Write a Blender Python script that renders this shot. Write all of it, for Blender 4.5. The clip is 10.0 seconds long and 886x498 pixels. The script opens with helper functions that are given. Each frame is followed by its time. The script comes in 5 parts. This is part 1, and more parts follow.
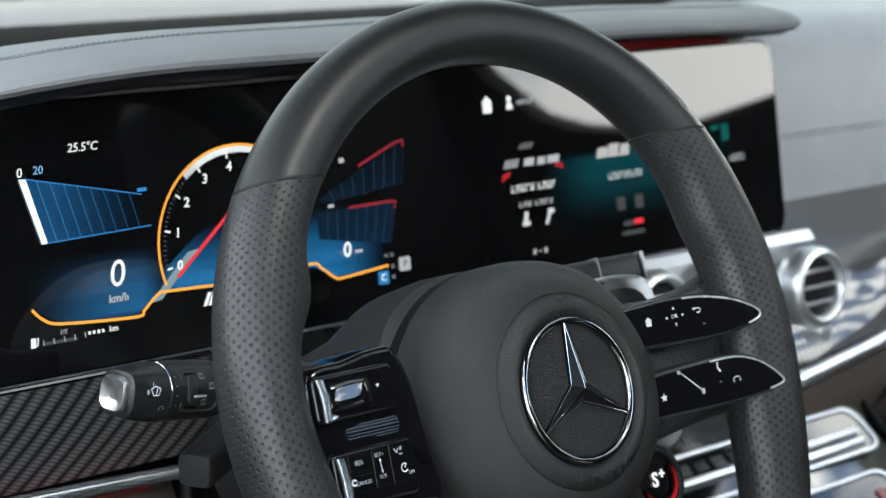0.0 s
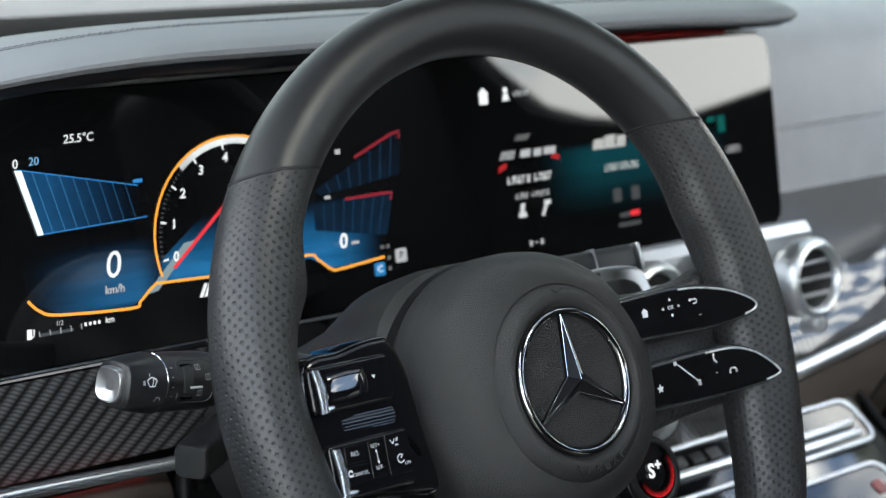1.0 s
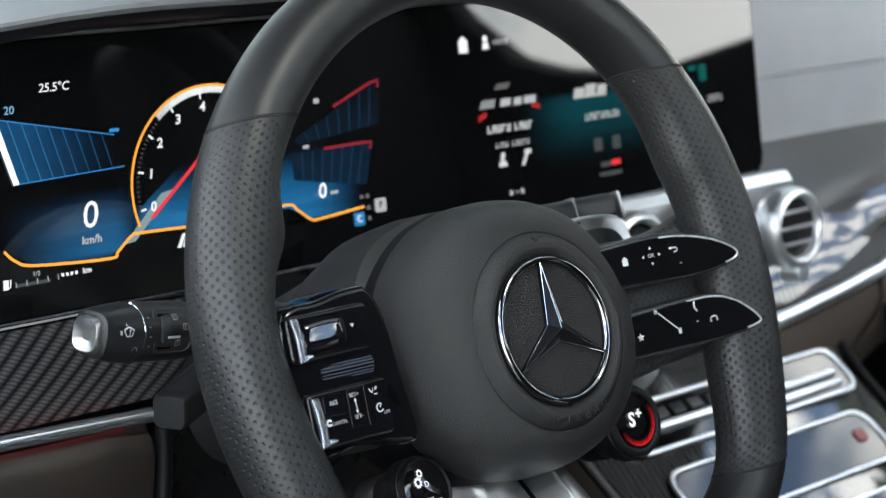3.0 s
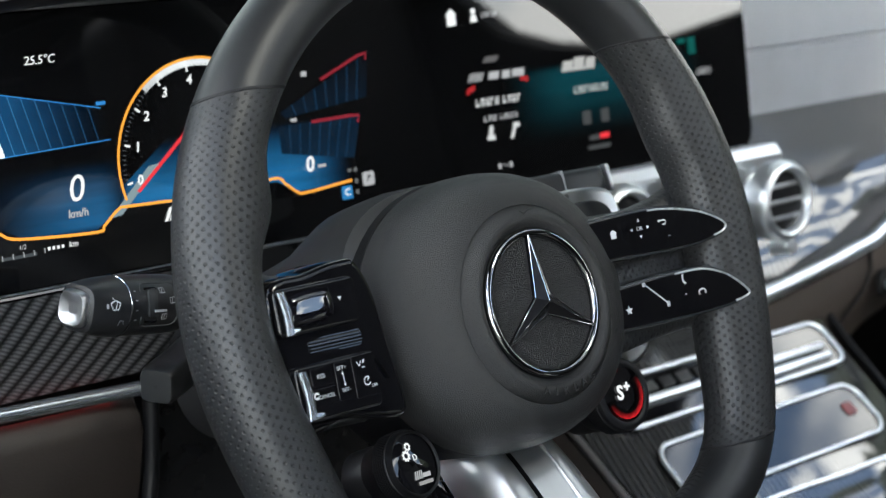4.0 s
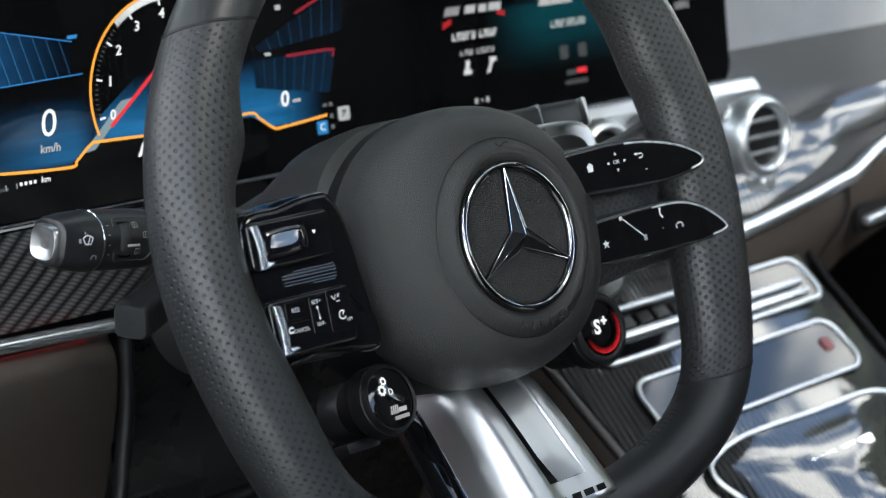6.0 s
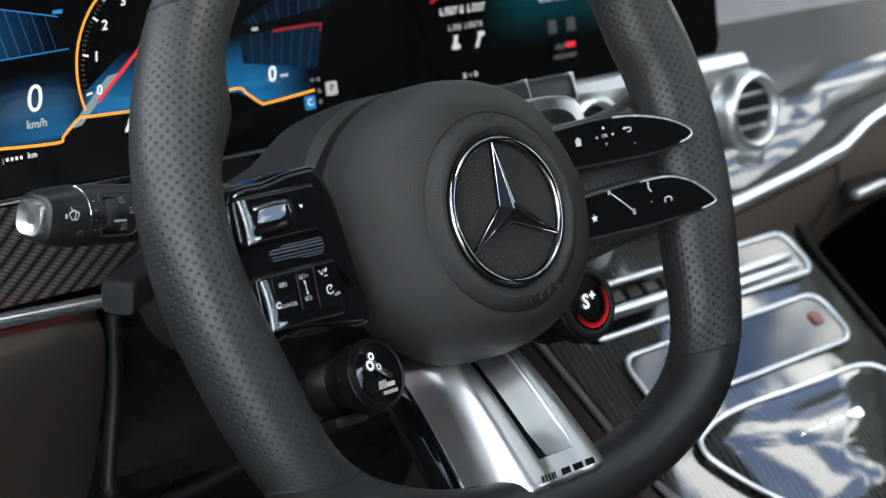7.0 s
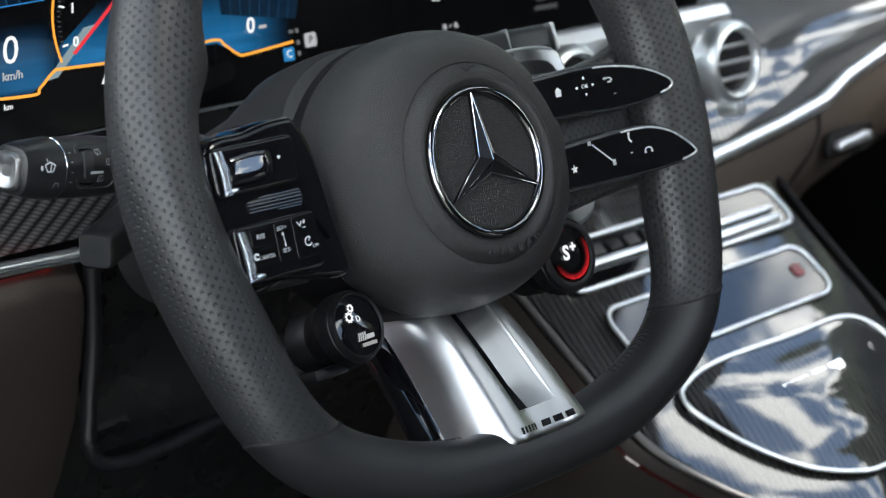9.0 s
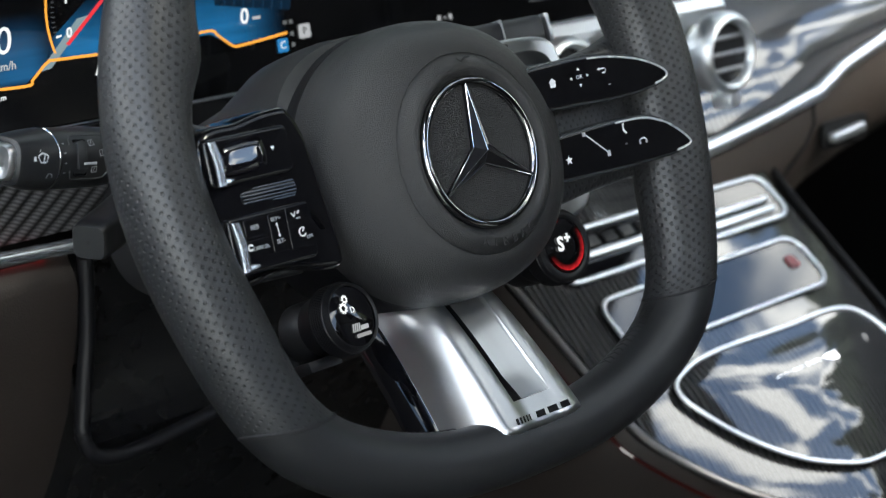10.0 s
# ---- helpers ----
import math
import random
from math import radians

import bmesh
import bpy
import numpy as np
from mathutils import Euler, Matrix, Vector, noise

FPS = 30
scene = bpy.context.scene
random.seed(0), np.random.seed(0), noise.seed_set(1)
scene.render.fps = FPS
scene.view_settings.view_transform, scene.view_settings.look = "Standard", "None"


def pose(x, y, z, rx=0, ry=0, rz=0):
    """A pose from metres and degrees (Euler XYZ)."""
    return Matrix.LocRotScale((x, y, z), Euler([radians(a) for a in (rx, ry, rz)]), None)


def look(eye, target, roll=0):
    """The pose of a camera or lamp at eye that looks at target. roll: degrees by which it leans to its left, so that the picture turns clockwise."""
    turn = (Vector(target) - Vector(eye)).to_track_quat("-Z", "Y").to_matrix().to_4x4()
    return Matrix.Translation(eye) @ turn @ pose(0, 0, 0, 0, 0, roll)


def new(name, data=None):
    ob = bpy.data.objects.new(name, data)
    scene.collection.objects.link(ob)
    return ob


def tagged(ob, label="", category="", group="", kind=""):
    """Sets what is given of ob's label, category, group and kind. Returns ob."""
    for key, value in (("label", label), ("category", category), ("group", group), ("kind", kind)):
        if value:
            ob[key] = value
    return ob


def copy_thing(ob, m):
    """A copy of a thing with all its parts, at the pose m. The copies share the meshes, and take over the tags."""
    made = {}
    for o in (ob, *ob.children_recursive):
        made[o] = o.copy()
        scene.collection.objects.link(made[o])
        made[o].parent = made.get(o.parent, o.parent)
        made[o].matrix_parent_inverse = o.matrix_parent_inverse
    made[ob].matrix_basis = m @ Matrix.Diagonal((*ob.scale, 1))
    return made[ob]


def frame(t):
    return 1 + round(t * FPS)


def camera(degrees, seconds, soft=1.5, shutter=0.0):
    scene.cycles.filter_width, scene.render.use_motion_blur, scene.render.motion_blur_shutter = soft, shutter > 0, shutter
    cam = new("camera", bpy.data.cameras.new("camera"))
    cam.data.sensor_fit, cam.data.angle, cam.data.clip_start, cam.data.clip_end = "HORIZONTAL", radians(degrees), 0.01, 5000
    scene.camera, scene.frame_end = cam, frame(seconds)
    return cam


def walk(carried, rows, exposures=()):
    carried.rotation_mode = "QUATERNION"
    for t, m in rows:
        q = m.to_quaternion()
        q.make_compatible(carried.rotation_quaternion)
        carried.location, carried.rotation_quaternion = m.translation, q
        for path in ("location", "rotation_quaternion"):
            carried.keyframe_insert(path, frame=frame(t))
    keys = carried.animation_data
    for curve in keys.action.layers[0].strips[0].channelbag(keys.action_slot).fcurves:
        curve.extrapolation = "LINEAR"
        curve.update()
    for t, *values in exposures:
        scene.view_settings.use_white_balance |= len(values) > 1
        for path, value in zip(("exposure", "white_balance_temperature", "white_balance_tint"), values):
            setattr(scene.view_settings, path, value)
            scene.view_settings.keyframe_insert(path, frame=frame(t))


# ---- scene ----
# The cabin of a left-hand-drive car. x to the passenger's side, y towards the bonnet; the steering wheel's centre is at HUB.
HUB = 0.95
cam = camera(26.50, 10.0, soft=1.2)
PATH = [
    (0.0, -0.6426, -0.6341, 0.2665, 76.777, -2.012, -41.583),
    (0.5, -0.6425, -0.6343, 0.2660, 76.713, -1.985, -41.611),
    (1.0, -0.6423, -0.6341, 0.2655, 76.566, -2.033, -41.685),
    (1.5, -0.6413, -0.6337, 0.2646, 76.350, -2.019, -41.837),
    (2.0, -0.6402, -0.6332, 0.2635, 76.020, -2.026, -41.964),
    (2.5, -0.6388, -0.6326, 0.2623, 75.579, -1.995, -42.089),
    (4.0, -0.6349, -0.6311, 0.2593, 74.473, -1.970, -42.536),
    (4.5, -0.6336, -0.6305, 0.2577, 73.993, -1.950, -42.712),
    (5.0, -0.6321, -0.6299, 0.2563, 73.518, -1.934, -42.846),
    (5.5, -0.6309, -0.6293, 0.2548, 73.095, -1.955, -43.009),
    (7.0, -0.6276, -0.6284, 0.2513, 72.078, -1.889, -43.508),
    (7.5, -0.6262, -0.6282, 0.2502, 71.682, -1.859, -43.634),
    (8.0, -0.6251, -0.6279, 0.2491, 71.297, -1.881, -43.761),
    (8.5, -0.6242, -0.6277, 0.2484, 70.994, -1.853, -43.907),
    (9.0, -0.6234, -0.6276, 0.2479, 70.754, -1.857, -44.026),
    (9.5, -0.6227, -0.6274, 0.2469, 70.640, -1.858, -44.108),
    (10.0, -0.6225, -0.6270, 0.2461, 70.568, -1.869, -44.192),
]
LIGHT = (1.82, 6700, 6.0)  # stops, kelvin, tint
walk(cam, [(t, pose(x, y, z + HUB, rx, ry, rz)) for t, x, y, z, rx, ry, rz in PATH], [(0.0, *LIGHT), (10.0, *LIGHT)])
cam.data.dof.use_dof = True
cam.data.dof.focus_distance = 0.91
cam.data.dof.aperture_fstop = 10.0

# ---- daylight: broken cloud over a blue sky, the sun behind the car ----
SUN_UP, SUN_TURN = radians(48), radians(155)
world = bpy.data.worlds.new("daylight")
scene.world = world
world.use_nodes = True
wn, wl = world.node_tree.nodes, world.node_tree.links
sky = wn.new("ShaderNodeTexSky")
sky.sky_type = "NISHITA"
sky.sun_disc = False
sky.sun_elevation, sky.sun_rotation = SUN_UP, SUN_TURN
sky.air_density, sky.dust_density, sky.ozone_density = 1.1, 0.3, 2.0
coord = wn.new("ShaderNodeTexCoord")
flat = wn.new("ShaderNodeMapping")
flat.inputs["Scale"].default_value = (1.0, 1.0, 1.8)
cloud = wn.new("ShaderNodeTexNoise")
cloud.inputs["Scale"].default_value = 7.0
cloud.inputs["Detail"].default_value = 7.0
cloud.inputs["Roughness"].default_value = 0.55
ramp = wn.new("ShaderNodeValToRGB")
ramp.color_ramp.elements[0].position, ramp.color_ramp.elements[1].position = 0.487, 0.572
mixer = wn.new("ShaderNodeMix")
mixer.data_type = "RGBA"
mixer.inputs["B"].default_value = (16.0, 16.2, 16.5, 1)
wl.new(coord.outputs["Generated"], flat.inputs["Vector"])
wl.new(flat.outputs["Vector"], cloud.inputs["Vector"])
lift = wn.new("ShaderNodeSeparateXYZ")
wl.new(coord.outputs["Generated"], lift.inputs[0])
haze = wn.new("ShaderNodeMapRange")  # cloud closes up towards the horizon
for key, value in (("From Min", 0.05), ("From Max", 0.40), ("To Min", 0.11), ("To Max", 0.0)):
    haze.inputs[key].default_value = value
wl.new(lift.outputs["Z"], haze.inputs["Value"])
heap = wn.new("ShaderNodeMath")
wl.new(cloud.outputs["Fac"], heap.inputs[0])
wl.new(haze.outputs[0], heap.inputs[1])
wl.new(heap.outputs[0], ramp.inputs["Fac"])
wl.new(ramp.outputs["Color"], mixer.inputs["Factor"])
wl.new(sky.outputs["Color"], mixer.inputs["A"])
wl.new(mixer.outputs["Result"], wn["Background"].inputs["Color"])
wn["Background"].inputs["Strength"].default_value = 0.15

sun = new("sun", bpy.data.lights.new("sun", "SUN"))
sun.data.energy, sun.data.angle, sun.data.color = 1.1, radians(12), (1.0, 0.95, 0.88)
sun.matrix_world = look((0, 0, 0), (math.sin(SUN_TURN) * -math.cos(SUN_UP), -math.cos(SUN_TURN) * math.cos(SUN_UP), -math.sin(SUN_UP)))
LIT = 0.42  # how strongly screens and signs shine beside the daylight


# ---- materials ----
class Mat:
    """A principled material and short ways to add nodes to it."""

    def __init__(self, name, colour, rough, metal=0.0, spec=0.5, coat=0.0):
        self.m = bpy.data.materials.new(name)
        self.m.use_nodes = True
        self.n, self.l = self.m.node_tree.nodes, self.m.node_tree.links
        self.b = self.n["Principled BSDF"]
        self.put("Base Color", (*colour, 1))
        self.put("Roughness", rough)
        self.put("Metallic", metal)
        self.put("Specular IOR Level", spec)
        self.put("Coat Weight", coat)
        self.put("Coat Roughness", 0.015)

    def put(self, key, value):
        self.b.inputs[key].default_value = value

    def node(self, kind, **inputs):
        nd = self.n.new(kind)
        for k, v in inputs.items():
            nd.inputs[k.replace("_", " ")].default_value = v
        return nd

    def math(self, op, a, b=None):
        nd = self.n.new("ShaderNodeMath")
        nd.operation = op
        for i, v in enumerate((a, b)):
            if v is None:
                continue
            if isinstance(v, (int, float)):
                nd.inputs[i].default_value = v
            else:
                self.l.new(v, nd.inputs[i])
        return nd.outputs[0]

    def where(self, uv=False):
        nd = self.n.new("ShaderNodeTexCoord")
        return nd.outputs["UV" if uv else "Object"]

    def noise(self, scale, detail=4.0, at=None):
        nd = self.node("ShaderNodeTexNoise", Scale=scale, Detail=detail)
        self.l.new(at or self.where(), nd.inputs["Vector"])
        return nd.outputs["Fac"]

    def blend(self, fac, a, b):
        nd = self.n.new("ShaderNodeMix")
        nd.data_type = "RGBA"
        for i, v in (("A", a), ("B", b)):
            if isinstance(v, tuple):
                nd.inputs[i].default_value = (*v, 1)
            else:
                self.l.new(v, nd.inputs[i])
        self.l.new(fac, nd.inputs["Factor"])
        return nd.outputs["Result"]

    def span(self, fac, lo, hi):
        nd = self.n.new("ShaderNodeMapRange")
        nd.inputs["To Min"].default_value, nd.inputs["To Max"].default_value = lo, hi
        self.l.new(fac, nd.inputs["Value"])
        return nd.outputs[0]

    def to(self, out, key):
        self.l.new(out, self.b.inputs[key])

    def bump(self, height, strength, distance):
        nd = self.node("ShaderNodeBump", Strength=strength, Distance=distance)
        self.l.new(height, nd.inputs["Height"])
        self.l.new(nd.outputs["Normal"], self.b.inputs["Normal"])


def leather(name, colour, rough, grain=1300.0, depth=0.0002, strength=0.25, vary=0.25):
    """Grained leather: fine cells, a soft mottling and uneven sheen."""
    k = Mat(name, colour, rough)
    cells = k.node("ShaderNodeTexVoronoi", Scale=grain)
    cells.feature = "F1"
    k.l.new(k.where(), cells.inputs["Vector"])
    wide = k.noise(28.0, 3.0)
    fine = k.noise(grain * 0.9, 3.0)
    k.bump(k.math("ADD", cells.outputs["Distance"], k.math("MULTIPLY", fine, 0.35)), strength, depth)
    k.to(k.span(wide, rough - 0.07, rough + 0.09), "Roughness")
    k.to(k.blend(wide, tuple(c * (1 - vary) for c in colour), tuple(c * (1 + vary) for c in colour)), "Base Color")
    return k


def plain(name, colour, rough, metal=0.0, spec=0.5, coat=0.0, smear=0.06, grain=0.0):
    """A plain moulded, painted or plated surface with faint wipe marks, and an optional fine grain."""
    k = Mat(name, colour, rough, metal, spec, coat)
    k.to(k.span(k.noise(55.0, 5.0), max(rough - smear, 0.015), rough + smear), "Roughness")
    if grain:
        k.bump(k.noise(grain, 2.0), 0.25, 0.0002)
    return k.m


def perforated(name, colour, rough, step, hole=0.12):
    """Leather punched with staggered round holes, laid out by the unrolled surface (metres in UV)."""
    k = leather(name, colour, rough)
    sep = k.n.new("ShaderNodeSeparateXYZ")
    k.l.new(k.where(True), sep.inputs[0])
    u, v = sep.outputs[0], sep.outputs[1]
    holes = []
    for shift in (0.0, 0.5):
        a = k.math("SUBTRACT", k.math("FRACT", k.math("ADD", k.math("DIVIDE", u, step), shift)), 0.5)
        b = k.math("SUBTRACT", k.math("FRACT", k.math("ADD", k.math("DIVIDE", v, step * 1.15), shift)), 0.5)
        holes.append(k.math("SQRT", k.math("ADD", k.math("MULTIPLY", a, a), k.math("MULTIPLY", k.math("MULTIPLY", b, b), 1.3))))
    near = k.math("MINIMUM", holes[0], holes[1])
    edge = k.node("ShaderNodeMapRange", From_Min=hole * 0.75, From_Max=hole + 0.08)
    edge.interpolation_type = "SMOOTHSTEP"
    k.l.new(near, edge.inputs["Value"])
    solid = edge.outputs[0]
    old = k.b.inputs["Base Color"].links[0].from_socket
    k.to(k.blend(solid, (0.002, 0.002, 0.002), old), "Base Color")
    old = k.b.inputs["Normal"].links[0].from_socket
    dent = k.node("ShaderNodeBump", Strength=0.55, Distance=0.0006)
    k.l.new(solid, dent.inputs["Height"])
    k.l.new(old, dent.inputs["Normal"])
    k.l.new(dent.outputs["Normal"], k.b.inputs["Normal"])
    return k.m


def carbon(name, pitch, turn, dark=0.006, light=0.045, coat=1.0, uv=True, shine=1.6, step=0.3):
    """Twill-woven carbon fibre under clear lacquer: slanting ribs broken by the crossing tows (in metres)."""
    k = Mat(name, (0.02, 0.02, 0.02), 0.42, 0.0, 0.12, coat)
    turner = k.n.new("ShaderNodeMapping")
    turner.inputs["Rotation"].default_value = (0, 0, radians(turn))
    k.l.new(k.where(uv), turner.inputs["Vector"])
    sep = k.n.new("ShaderNodeSeparateXYZ")
    k.l.new(turner.outputs[0], sep.inputs[0])
    u = k.math("DIVIDE", sep.outputs[0], pitch)
    v = k.math("DIVIDE", sep.outputs[1], pitch * 0.30)
    tow = k.math("FRACT", k.math("ADD", u, k.math("MULTIPLY", k.math("PINGPONG", v, 0.5), step)))
    rib = k.math("ADD", k.math("MULTIPLY", k.math("SINE", k.math("MULTIPLY", tow, 6.2832)), 0.5), 0.5)
    weft = k.math("ADD", k.math("MULTIPLY", k.math("SINE", k.math("MULTIPLY", k.math("ADD", v, k.math("MULTIPLY", tow, 0.8)), 6.2832)), 0.5), 0.5)
    rib = k.math("MULTIPLY", k.math("POWER", rib, 0.7), k.span(weft, 0.40, 1.0))
    k.put("Coat IOR", shine)
    strand = k.noise(2600.0, 2.0)
    k.to(k.blend(k.math("MULTIPLY", rib, k.span(strand, 0.6, 1.2)), (dark, dark, dark * 1.05), (light, light, light * 1.02)), "Base Color")
    k.to(k.span(rib, 0.55, 0.3), "Roughness")
    k.bump(rib, 0.3, 0.0003)
    return k.m


def glow(name, colour, power):
    k = Mat(name, (0.004, 0.004, 0.0045), 0.03, spec=0.62)
    k.put("Emission Color", (*colour, 1))
    k.put("Emission Strength", power * LIT)
    return k.m


def glow_fade(name, colour, power, axis, lo, hi):
    """A lit field of a screen whose colour fades along the panel (0 x, 1 z of the object's own metres)."""
    k = Mat(name, (0.004, 0.004, 0.0045), 0.03, spec=0.62)
    sep = k.n.new("ShaderNodeSeparateXYZ")
    k.l.new(k.where(), sep.inputs[0])
    r = k.node("ShaderNodeMapRange", From_Min=lo, From_Max=hi, To_Min=0.0, To_Max=power * LIT)
    r.interpolation_type = "SMOOTHSTEP"
    k.l.new(sep.outputs[axis], r.inputs["Value"])
    streak = k.node("ShaderNodeTexNoise", Scale=60.0, Detail=2.0)
    k.l.new(k.where(), streak.inputs["Vector"])
    k.put("Emission Color", (*colour, 1))
    k.to(k.math("MULTIPLY", r.outputs[0], k.span(streak.outputs["Fac"], 0.55, 1.35)), "Emission Strength")
    return k.m


def glow_soft(name, colour, power, xr, xf, yr, yf):
    """A lit field of a screen that fades out towards its four sides over the given metres."""
    k = Mat(name, (0.004, 0.004, 0.0045), 0.03, spec=0.62)
    sep = k.n.new("ShaderNodeSeparateXYZ")
    k.l.new(k.where(), sep.inputs[0])
    fades = []
    for axis, (lo, hi), (fl, fh) in ((0, xr, xf), (1, yr, yf)):
        for a, b in ((lo, lo + fl), (hi, hi - fh)):
            r = k.node("ShaderNodeMapRange", From_Min=a, From_Max=b)
            r.interpolation_type = "SMOOTHSTEP"
            k.l.new(sep.outputs[axis], r.inputs["Value"])
            fades.append(r.outputs[0])
    total = k.math("MULTIPLY", k.math("MULTIPLY", fades[0], fades[1]), k.math("MULTIPLY", fades[2], fades[3]))
    stretch = k.n.new("ShaderNodeMapping")
    stretch.inputs["Scale"].default_value = (12.0, 160.0, 1.0)
    stretch.inputs["Rotation"].default_value = (0, 0, radians(25))
    k.l.new(k.where(), stretch.inputs["Vector"])
    streak = k.noise(1.0, 3.0, stretch.outputs[0])
    k.put("Emission Color", (*colour, 1))
    k.to(k.math("MULTIPLY", k.math("MULTIPLY", total, power * LIT), k.span(streak, 0.4, 1.6)), "Emission Strength")
    return k.m


LEATHER = leather("smooth_black_leather", (0.0155, 0.0160, 0.0172), 0.36, 1700.0, 0.0002, 0.22, 0.15).m
PERF = perforated("perforated_black_leather", (0.018, 0.0188, 0.0202), 0.40, 0.0047, 0.105)
# right grip: bolder holes, and base colour lightened for light from the right
PERF_BOLD = perforated("perforated_leather_wide_lit", (0.024, 0.0245, 0.026), 0.41, 0.0048, 0.145)
HUBSKIN = leather("grained_black_vinyl", (0.019, 0.0192, 0.0200), 0.39, 2300.0, 0.0007, 0.55, 0.06).m
BADGESKIN = leather("coarse_grained_black", (0.014, 0.014, 0.015), 0.40, 1300.0, 0.0010, 0.95, 0.06).m
GLOSS = plain("piano_black", (0.004, 0.004, 0.005), 0.05, spec=0.5, smear=0.03)
BLACK = plain("matt_black_plastic", (0.006, 0.006, 0.007), 0.40, spec=0.28, smear=0.08, grain=1500.0)
DEEP = plain("dark_void_plastic", (0.008, 0.008, 0.008), 0.6, spec=0.2)
GREYPL = plain("dark_grey_plastic", (0.020, 0.021, 0.022), 0.46, grain=1400.0)
CHROME = plain("chrome", (0.82, 0.83, 0.85), 0.06, 1.0, smear=0.03)
DARKCHROME = plain("dark_chrome", (0.22, 0.22, 0.23), 0.10, 1.0, smear=0.04)
# black stands for the dark cabin that the emblem's chrome facets reflect
STAR_DARK = plain("dark_reflection_black", (0.008, 0.008, 0.009), 0.15, 0.0, spec=0.10, smear=0.04)
DARKRING = plain("bright_dark_chrome", (0.28, 0.285, 0.29), 0.07, 1.0, smear=0.03)
WINDSCREEN = Mat("tinted_windscreen", (0.7, 0.75, 0.72), 0.0)
SATIN = plain("satin_aluminium", (0.56, 0.57, 0.58), 0.30, 0.97, smear=0.04)
SILVER = plain("silver_trim", (0.86, 0.89, 0.92), 0.38, 0.95, smear=0.05)
MATSILVER = plain("matt_silver_paint", (0.45, 0.46, 0.47), 0.35, 0.8)
# one grey leather in two tones: shade on the brow, light on the passenger side
DASH_SHADED = leather("grey_leather_shaded", (0.23, 0.238, 0.25), 0.50, 1000.0, 0.0002, 0.25, 0.12).m
DASH_LIT = leather("grey_leather_lit", (0.40, 0.41, 0.425), 0.48, 1000.0, 0.0002, 0.25, 0.12).m
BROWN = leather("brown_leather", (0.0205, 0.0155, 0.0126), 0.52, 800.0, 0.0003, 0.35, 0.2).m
CARPET = plain("black_carpet", (0.008, 0.008, 0.008), 0.9, grain=900.0)
CARBON = carbon("carbon_twill", 0.0086, -40.0, 0.0015, 0.115, 0.22, step=0.0)
CARBON_FINE = carbon("carbon_pinstripe", 0.0058, 4.0, 0.004, 0.16, 1.0, step=0.0)
# the wing's carbon with paler weave and thin lacquer, so no sky shows
CARBON_BAND = carbon("carbon_band_weave", 0.0058, 4.0, 0.008, 0.26, 0.12, step=0.0)
CARBON_CONSOLE = carbon("carbon_console", 0.0052, 8.0, 0.003, 0.045, uv=False, shine=1.65, step=0.1)
SCREEN = plain("screen_glass", (0.004, 0.004, 0.0045), 0.03, spec=0.62, smear=0.015)
STITCH = plain("grey_thread", (0.10, 0.105, 0.115), 0.7)
THREAD = plain("black_thread", (0.006, 0.006, 0.007), 0.7)
MARK = plain("printed_white", (0.62, 0.63, 0.64), 0.5)
MARKMID = plain("printed_light_grey", (0.36, 0.37, 0.38), 0.5)
PAD = plain("touch_glass", (0.004, 0.004, 0.006), 0.04, spec=1.0, smear=0.02)
# the same brown leather, paler in colour for the passenger window's light
BROWN_LIT = leather("brown_leather_lit", (0.060, 0.047, 0.038), 0.48, 800.0, 0.0003, 0.35, 0.2).m
INK = plain("black_inlay", (0.006, 0.006, 0.007), 0.35)
RED_STRIP = glow("red_ambient_light", (1.0, 0.02, 0.02), 1.6)
RED_PLASTIC = plain("red_plastic", (0.22, 0.010, 0.010), 0.35)
SELECTOR = plain("grey_selector_plastic", (0.030, 0.031, 0.033), 0.42, grain=1400.0)
STEELBLUE = plain("blue_grey_satin_metal", (0.66, 0.71, 0.78), 0.24, 0.95)
BEZEL = plain("dark_grey_satin_bezel", (0.05, 0.054, 0.06), 0.22, 0.3)
PODEDGE = plain("pale_satin_edge", (0.55, 0.57, 0.59), 0.28, 0.35)
WHITE_LIT = glow("lit_white", (0.92, 0.95, 1.0), 0.75)
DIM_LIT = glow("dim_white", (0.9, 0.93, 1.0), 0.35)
ORANGE_LIT = glow("lit_orange", (1.0, 0.42, 0.06), 0.8)
RED_LIT = glow("lit_red", (1.0, 0.05, 0.07), 0.6)
BLUE_LIT = glow("lit_blue", (0.05, 0.35, 0.9), 0.5)

ROOFGLASS = Mat("dark_roof_glass", (0.1, 0.1, 0.1), 0.0)
dim = ROOFGLASS.n.new("ShaderNodeBsdfTransparent")
dim.inputs["Color"].default_value = (0.24, 0.25, 0.25, 1)
ROOFGLASS.l.new(dim.outputs[0], ROOFGLASS.n["Material Output"].inputs["Surface"])
see = WINDSCREEN.n.new("ShaderNodeBsdfTransparent")
see.inputs["Color"].default_value = (0.25, 0.28, 0.275, 1)
WINDSCREEN.l.new(see.outputs[0], WINDSCREEN.n["Material Output"].inputs["Surface"])


# ---- building blocks ----
BASE = {}


def thing(name, label, category, base=(0, 0, 0), m=None, group="", kind=""):
    """An Empty at its base (given from the wheel's centre), or at the pose m."""
    ob = new(name)
    ob.empty_display_size = 0.02
    ob.matrix_world = m if m else Matrix.Translation((base[0], base[1], base[2] + HUB))
    BASE[ob.name] = Vector((0, 0, 0)) if m else Vector(base)
    return tagged(ob, label, category, group, kind)


